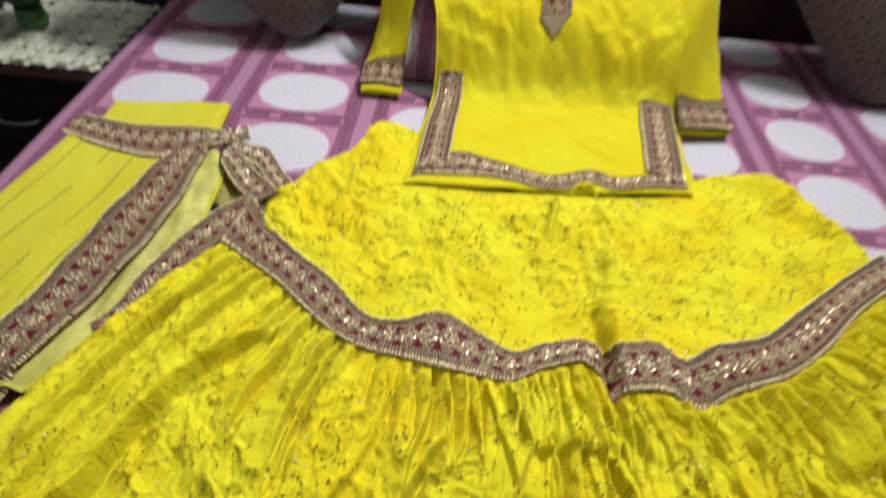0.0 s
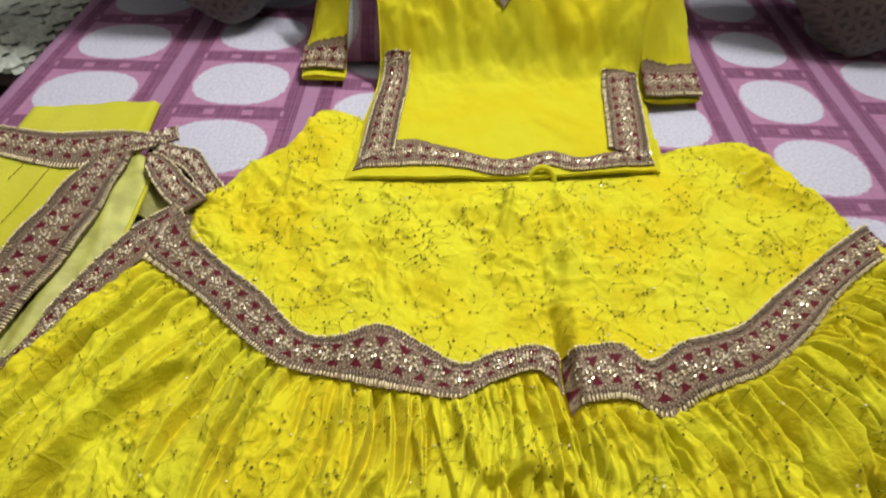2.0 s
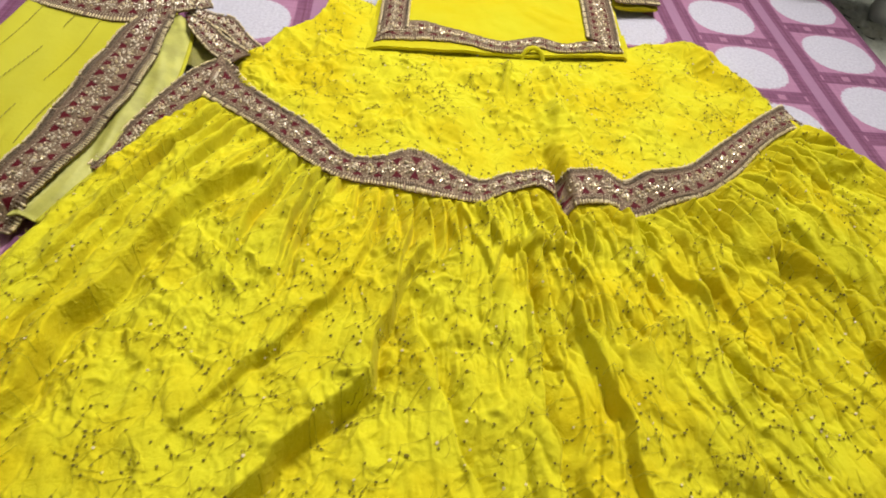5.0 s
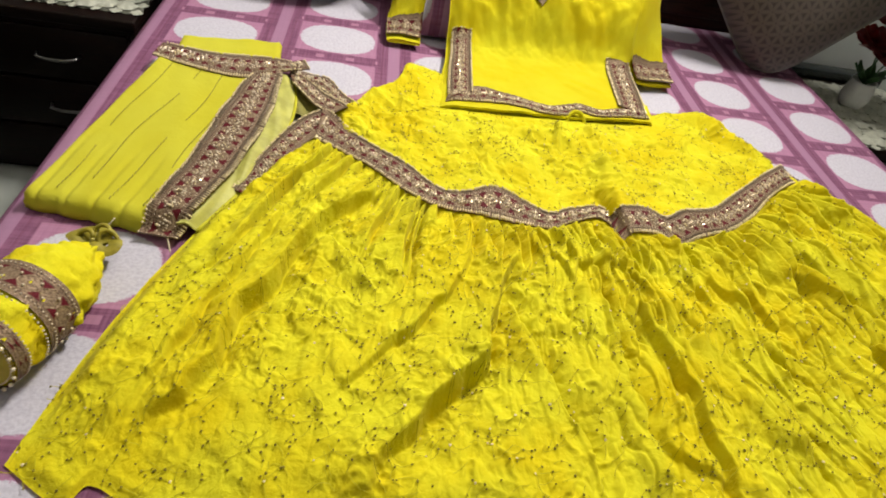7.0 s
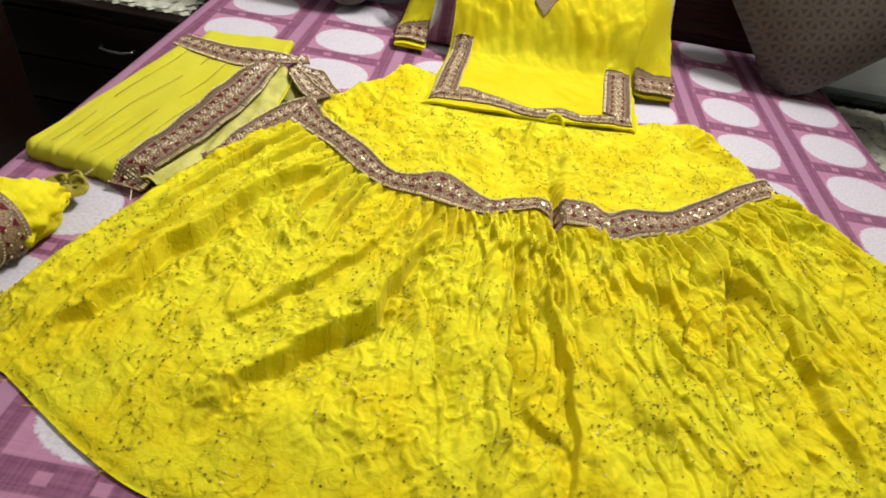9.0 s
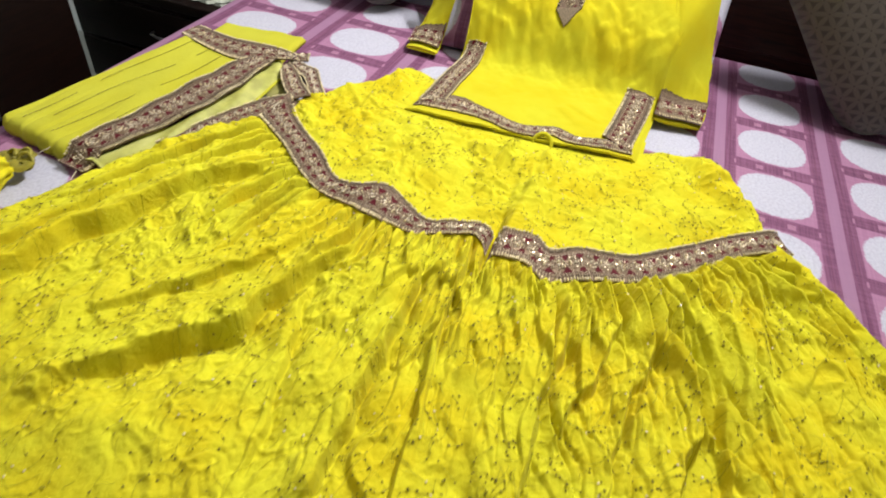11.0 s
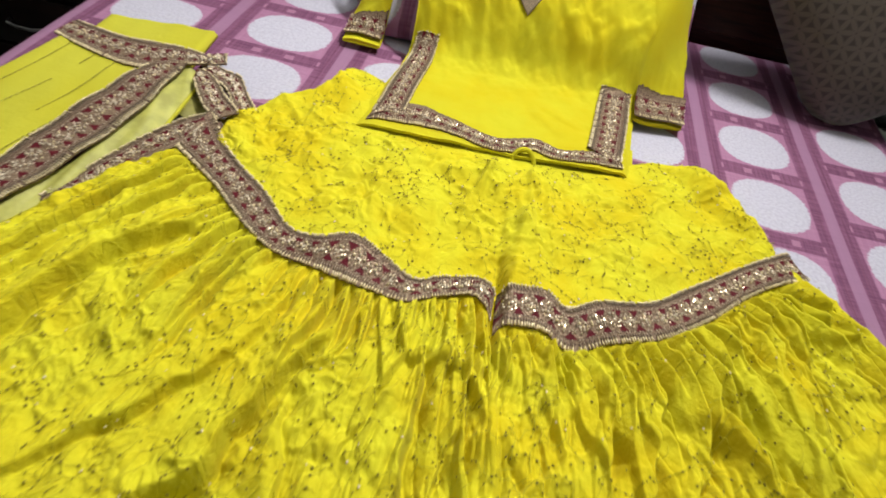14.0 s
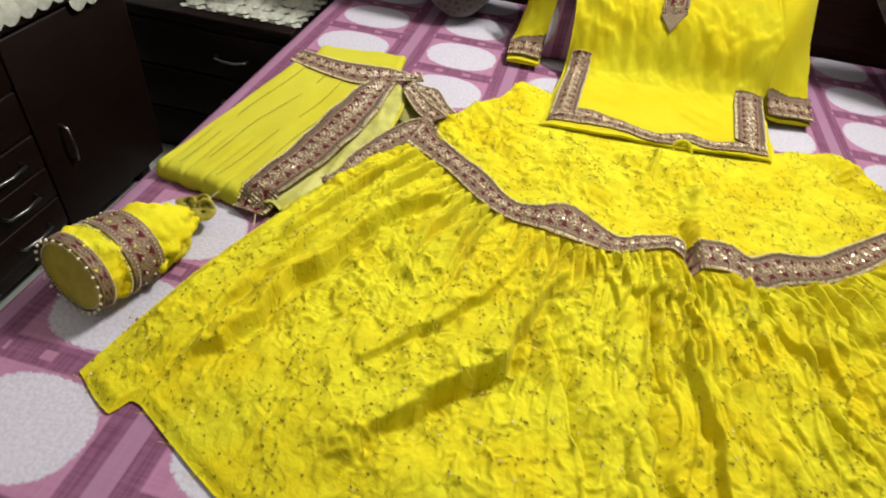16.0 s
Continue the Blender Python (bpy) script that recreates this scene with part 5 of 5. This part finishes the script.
    for dx, dy, tip in ((-0.030, 0.012, 0.5), (0.020, 0.016, -0.4), (0.0, 0.036, 0.2)):
        ring = [mouth + ax * 0.016 + V((0.6 * dx + 0.012 * math.cos(a), 0.5 * dy + 0.010 * math.sin(a), 0.006 + 0.010 * math.sin(a + tip))) for a in np.linspace(0, 2 * math.pi, 20)]
        part("bow_loop", tube([(p.x, p.y, max(p.z, 0.005)) for p in ring], 0.0032, 7), FRILL, pouch, "olive loop of the drawstring bow")
    cord = spline(((0.165, 0.245, 0.016), (0.185, 0.29, 0.02), (0.215, 0.292, 0.02), (0.245, 0.26, 0.012), (0.262, 0.222, 0.010)), np.linspace(0, 1, 48))
    bits = Bits()
    for p in cord:
        bits.bead(p, 0.0016)
    bits.done("beaded_cord", SILVER, pouch, "loop of small silver beads")
    return pouch


make_pouch()

# ---------------------------------------------------------------- side tables
def make_lace(parent_name, x0, x1, y0, y1, z, label, m=None):
    """A crocheted cloth: a scalloped lattice of flower rosettes, over a top."""
    ob = thing("lace_cloth", label, "lace cloth", group="lace cloths")
    if m:
        ob.matrix_world = m
    nx, ny = max(2, round((x1 - x0) / 0.046)), max(2, round((y1 - y0) / 0.046))
    rng = random.Random(3)
    bm = bmesh.new()
    def petal(c, rad, n, thick):
        cx, cy, cz = c
        ctr = bm.verts.new((cx, cy, cz + thick))
        ring = []
        for k in range(n * 4):
            w = 2 * math.pi * k / (n * 4)
            r = rad * (0.66 + 0.34 * abs(math.cos(w * n / 2)))
            ring.append(bm.verts.new((cx + r * math.cos(w), cy + r * math.sin(w), cz + thick * 0.3 * abs(math.cos(w * n / 2)))))
        for k in range(len(ring)):
            bm.faces.new((ctr, ring[k], ring[(k + 1) % len(ring)]))
    for i in range(nx):
        for j in range(ny):
            petal((x0 + (i + 0.5 + rng.uniform(-0.14, 0.14)) * (x1 - x0) / nx, y0 + (j + 0.5 + rng.uniform(-0.14, 0.14)) * (y1 - y0) / ny, z + 0.004 + rng.uniform(0, 0.005)), rng.uniform(0.027, 0.034), 6, rng.uniform(0.008, 0.017))
    ground = bmesh.new()
    rim = []
    for k in range(160):
        w = 4 * k / 160
        side, f = int(w), w - int(w)
        px, py = ((x0 + f * (x1 - x0), y0), (x1, y0 + f * (y1 - y0)), (x1 - f * (x1 - x0), y1), (x0, y1 - f * (y1 - y0)))[side]
        o = 0.012 * abs(math.sin(f * math.pi * 7)) - 0.004
        ox, oy = ((0, -o), (o, 0), (0, o), (-o, 0))[side]
        rim.append((px + ox, py + oy))
    tops = [ground.verts.new((a, b, z + 0.004)) for a, b in rim]
    lows = [ground.verts.new((a, b, z + 0.001)) for a, b in rim]
    ground.faces.new(tops)
    for k in range(160):
        ground.faces.new((tops[k], lows[k], lows[(k + 1) % 160], tops[(k + 1) % 160]))
    part("net_ground", ground, LACEN, ob, "open crochet net with a scalloped rim")
    part("crochet_work", bm, LACE, ob, "raised crochet flowers", kind="stuff")
    bm = bmesh.new()
    for i in range(nx + 1):
        for j in range(ny + 1):
            petal((x0 + i * (x1 - x0) / nx, y0 + j * (y1 - y0) / ny, z + 0.004), 0.016, 4, 0.004)
    part("lattice", bm, LACE, ob, "small crochet links", kind="stuff")
    return ob


def make_side_table(x0, x1, xm, label, top=-0.06, y0=1.055):
    ob = thing("side_table", label, "side table", group="side tables")
    y1 = 1.50
    part("body", box(x0 + 0.01, x1 - 0.01, y0 + 0.02, y1, -BED, top - 0.031, 0.003), WOOD, ob)
    part("top", box(x0, x1, y0, y1 - 0.002, top - 0.03, top, 0.005), WOOD, ob, "dark glossy wooden top")
    part("back_edge", box(x0, x1, y1 - 0.06, y1 - 0.004, top + 0.001, top + 0.035, 0.004), PLASTER, ob, "black strip along the back")
    for z1 in (top - 0.045, top - 0.19, top - 0.335):
        dr = part("drawer", box(x0 + 0.025, x1 - 0.025, y0 + 0.004, y0 + 0.0195, z1 - 0.135, z1, 0.004), WOOD, ob, "dark wooden drawer front")
        pts = [(xm - 0.05, y0 + 0.003, z1 - 0.067), (xm - 0.045, y0 - 0.016, z1 - 0.067), (xm - 0.02, y0 - 0.022, z1 - 0.070), (xm + 0.02, y0 - 0.022, z1 - 0.070), (xm + 0.045, y0 - 0.016, z1 - 0.067), (xm + 0.05, y0 + 0.003, z1 - 0.067)]
        part("handle", tube(pts, 0.004, 8), CHROME, dr, "curved chrome pull")
    return ob


make_side_table(-0.62, -0.055, -0.25, "dark brown side table with three drawers and chrome pulls")
make_side_table(1.835, 2.255, 2.045, "dark brown side table with drawers beside the bed", -0.12, 1.01)
make_lace("west", -0.40, -0.06, 1.10, 1.42, -0.06, "cream crocheted lace cloth on the dark side table")
make_lace("east", 1.85, 2.25, 1.02, 1.41, -0.12, "white crocheted lace cloth on the far side table")


def make_flowers(at, heads, petal_mat, pot_h, label, pot_r=0.035):
    ob = thing("flower_vase", label, "vase", at=(at[0], at[1], at[2] + BED))
    bm = bmesh.new()
    prof = ((0.0, 0.62), (0.05, 0.8), (0.35, 1.0), (0.7, 0.92), (0.9, 0.8), (1.0, 0.86), (0.97, 0.74), (0.6, 0.72))
    rings = [[bm.verts.new((pot_r * r * math.cos(w), pot_r * r * math.sin(w), pot_h * h)) for w in np.arange(20) * math.pi / 10] for h, r in prof]
    for r0, r1 in zip(rings, rings[1:]):
        for k in range(20):
            bm.faces.new((r0[k], r0[(k + 1) % 20], r1[(k + 1) % 20], r1[k]))
    bm.faces.new(rings[0][::-1])
    bm.faces.new(rings[-1])
    part("pot", bm, VASE if pot_h > 0.06 else LEAF, ob, "small glazed pot")
    rng = random.Random(5)
    for hx, hy, hz, r in heads:
        part("stem", tube([(0, 0, pot_h * 0.6), (hx * 0.4, hy * 0.4, (pot_h + hz) / 2), (hx, hy, hz)], 0.0025, 6), LEAF, ob)
        bm = bmesh.new()
        for ringno, (cnt, tilt, rr) in enumerate(((9, 12, 1.0), (8, 32, 0.85), (7, 52, 0.65), (5, 72, 0.42))):
            for k in range(cnt):
                w = 2 * math.pi * (k + 0.5 * (ringno % 2)) / cnt + rng.uniform(-0.15, 0.15)
                tl = radians(tilt + rng.uniform(-8, 8))
                m = Matrix.Translation((hx, hy, hz)) @ Matrix.Rotation(w, 4, "Z") @ Matrix.Rotation(-tl, 4, "Y")
                g = [[m @ V((r * rr * a, r * rr * b * 0.42 * math.sin(math.pi * (0.12 + 0.8 * a)), r * rr * 0.16 * (a * a - 0.5 * b * b))) for b in (-1, -0.5, 0, 0.5, 1)] for a in (0.05, 0.3, 0.6, 0.85, 1.0)]
                vs = [[bm.verts.new(p) for p in row] for row in g]
                for a in range(4):
                    for b in range(4):
                        bm.faces.new((vs[a][b], vs[a + 1][b], vs[a + 1][b + 1], vs[a][b + 1]))
        part("flower_head", bm, petal_mat, ob, "layered silk petals", kind="")
    for k in range(7):
        w = k * 0.9
        bm = bmesh.new()
        m = Matrix.Translation((0, 0, pot_h * 0.95)) @ Matrix.Rotation(w, 4, "Z") @ Matrix.Rotation(radians(-35), 4, "Y")
        g = [[m @ V((0.07 * a, 0.016 * b * math.sin(math.pi * (0.05 + 0.92 * a)), 0.01 * a * a - 0.006 * abs(b))) for b in (-1, 0, 1)] for a in np.linspace(0, 1, 6)]
        vs = [[bm.verts.new(p) for p in row] for row in g]
        for a in range(5):
            for b in range(2):
                bm.faces.new((vs[a][b], vs[a + 1][b], vs[a + 1][b + 1], vs[a][b + 1]))
        part("leaf", bm, LEAF, ob)
    return ob


make_flowers((-0.27, 1.25, -0.048), ((-0.080, -0.01, 0.140, 0.095), (0.060, -0.02, 0.15, 0.10), (-0.01, 0.01, 0.20, 0.09), (-0.01, -0.05, 0.115, 0.085)), PETAL, 0.05, "crimson silk flowers in a small pot on the lace cloth")
make_flowers((2.03, 1.26, -0.108), ((-0.04, -0.02, 0.19, 0.095), (0.065, 0.0, 0.185, 0.095), (0.0, 0.02, 0.25, 0.09), (0.01, -0.06, 0.16, 0.085)), REDP, 0.085, "dark red silk flowers in a white pot", 0.045)

# ---------------------------------------------------------------- low cabinet beside the bed
def make_cabinet():
    ob = thing("low_cabinet", "dark glossy wooden cabinet with chrome pulls", "cabinet")
    x1, y0, y1, top = -0.46, -0.42, 0.94, 0.10
    part("body", box(x1 - 0.42, x1 - 0.02, y0, y1, -BED + 0.07, top - 0.036, 0.004), WOOD, ob)
    part("top", box(x1 - 0.43, x1 + 0.006, y0 - 0.01, y1 + 0.01, top - 0.035, top, 0.005), WOOD, ob, "dark polished top")
    for y in (y0 + 0.04, y1 - 0.08):
        for x in (x1 - 0.40, x1 - 0.08):
            part("foot", box(x, x + 0.04, y, y + 0.04, -BED, -BED + 0.069, 0.003), WOOD, ob)

    def pull(parent, ym, zm, upright):
        h = 0.05
        path = ((-0.003, -1), (0.016, -0.9), (0.022, 0), (0.016, 0.9), (-0.003, 1))
        pts = [(x1 + a, ym, zm + b * h) if upright else (x1 + a, ym + b * h, zm) for a, b in path]
        part("handle", tube(pts, 0.004, 8), CHROME, parent, "curved chrome pull")

    door = part("door", box(x1 - 0.0195, x1 - 0.002, 0.525, y1 - 0.005, -BED + 0.08, top - 0.045, 0.004), WOOD, ob, "dark wooden door")
    pull(door, 0.60, -0.235, True)
    for ya, yb in ((0.06, 0.52), (-0.41, 0.055)):
        for z1 in (-0.055, -0.165, -0.255, -0.345):
            z0 = z1 - (0.105 if z1 > -0.1 else 0.085)
            dr = part("drawer", box(x1 - 0.0195, x1 - 0.002, ya, yb, z0, z1, 0.004), WOOD, ob, "dark wooden drawer front")
            if z1 < -0.1:
                pull(dr, ya + 0.35, (z0 + z1) / 2, False)
        part("drawer", box(x1 - 0.0195, x1 - 0.002, ya, yb, -0.05, top - 0.045, 0.004), WOOD, ob, "dark wooden drawer front")
    cloth = make_lace("cabinet", x1 - 0.42, x1 - 0.01, y0 + 0.02, y1 - 0.03, top, "white crocheted lace cloth hanging over the cabinet edge")
    # the part that hangs over the edge
    bm = bmesh.new()
    for k in range(28):
        y = y0 + 0.03 + k * (y1 - y0 - 0.06) / 27
        drop = 0.018 + 0.045 * float(smooth01(np.array(y), 0.66, 0.84))
        z = top
        while z > top - drop:
            c = bm.verts.new((x1 + 0.016, y, z))
            ring = [bm.verts.new((x1 + 0.010 + 0.002 * math.cos(3 * w), y + 0.028 * math.cos(w), z + 0.026 * math.sin(w))) for w in np.arange(12) * math.pi / 6]
            for q in range(12):
                bm.faces.new((c, ring[q], ring[(q + 1) % 12]))
            z -= 0.036
    part("crochet_edge", bm, LACE, cloth, "scalloped hanging edge", kind="stuff")


make_cabinet()
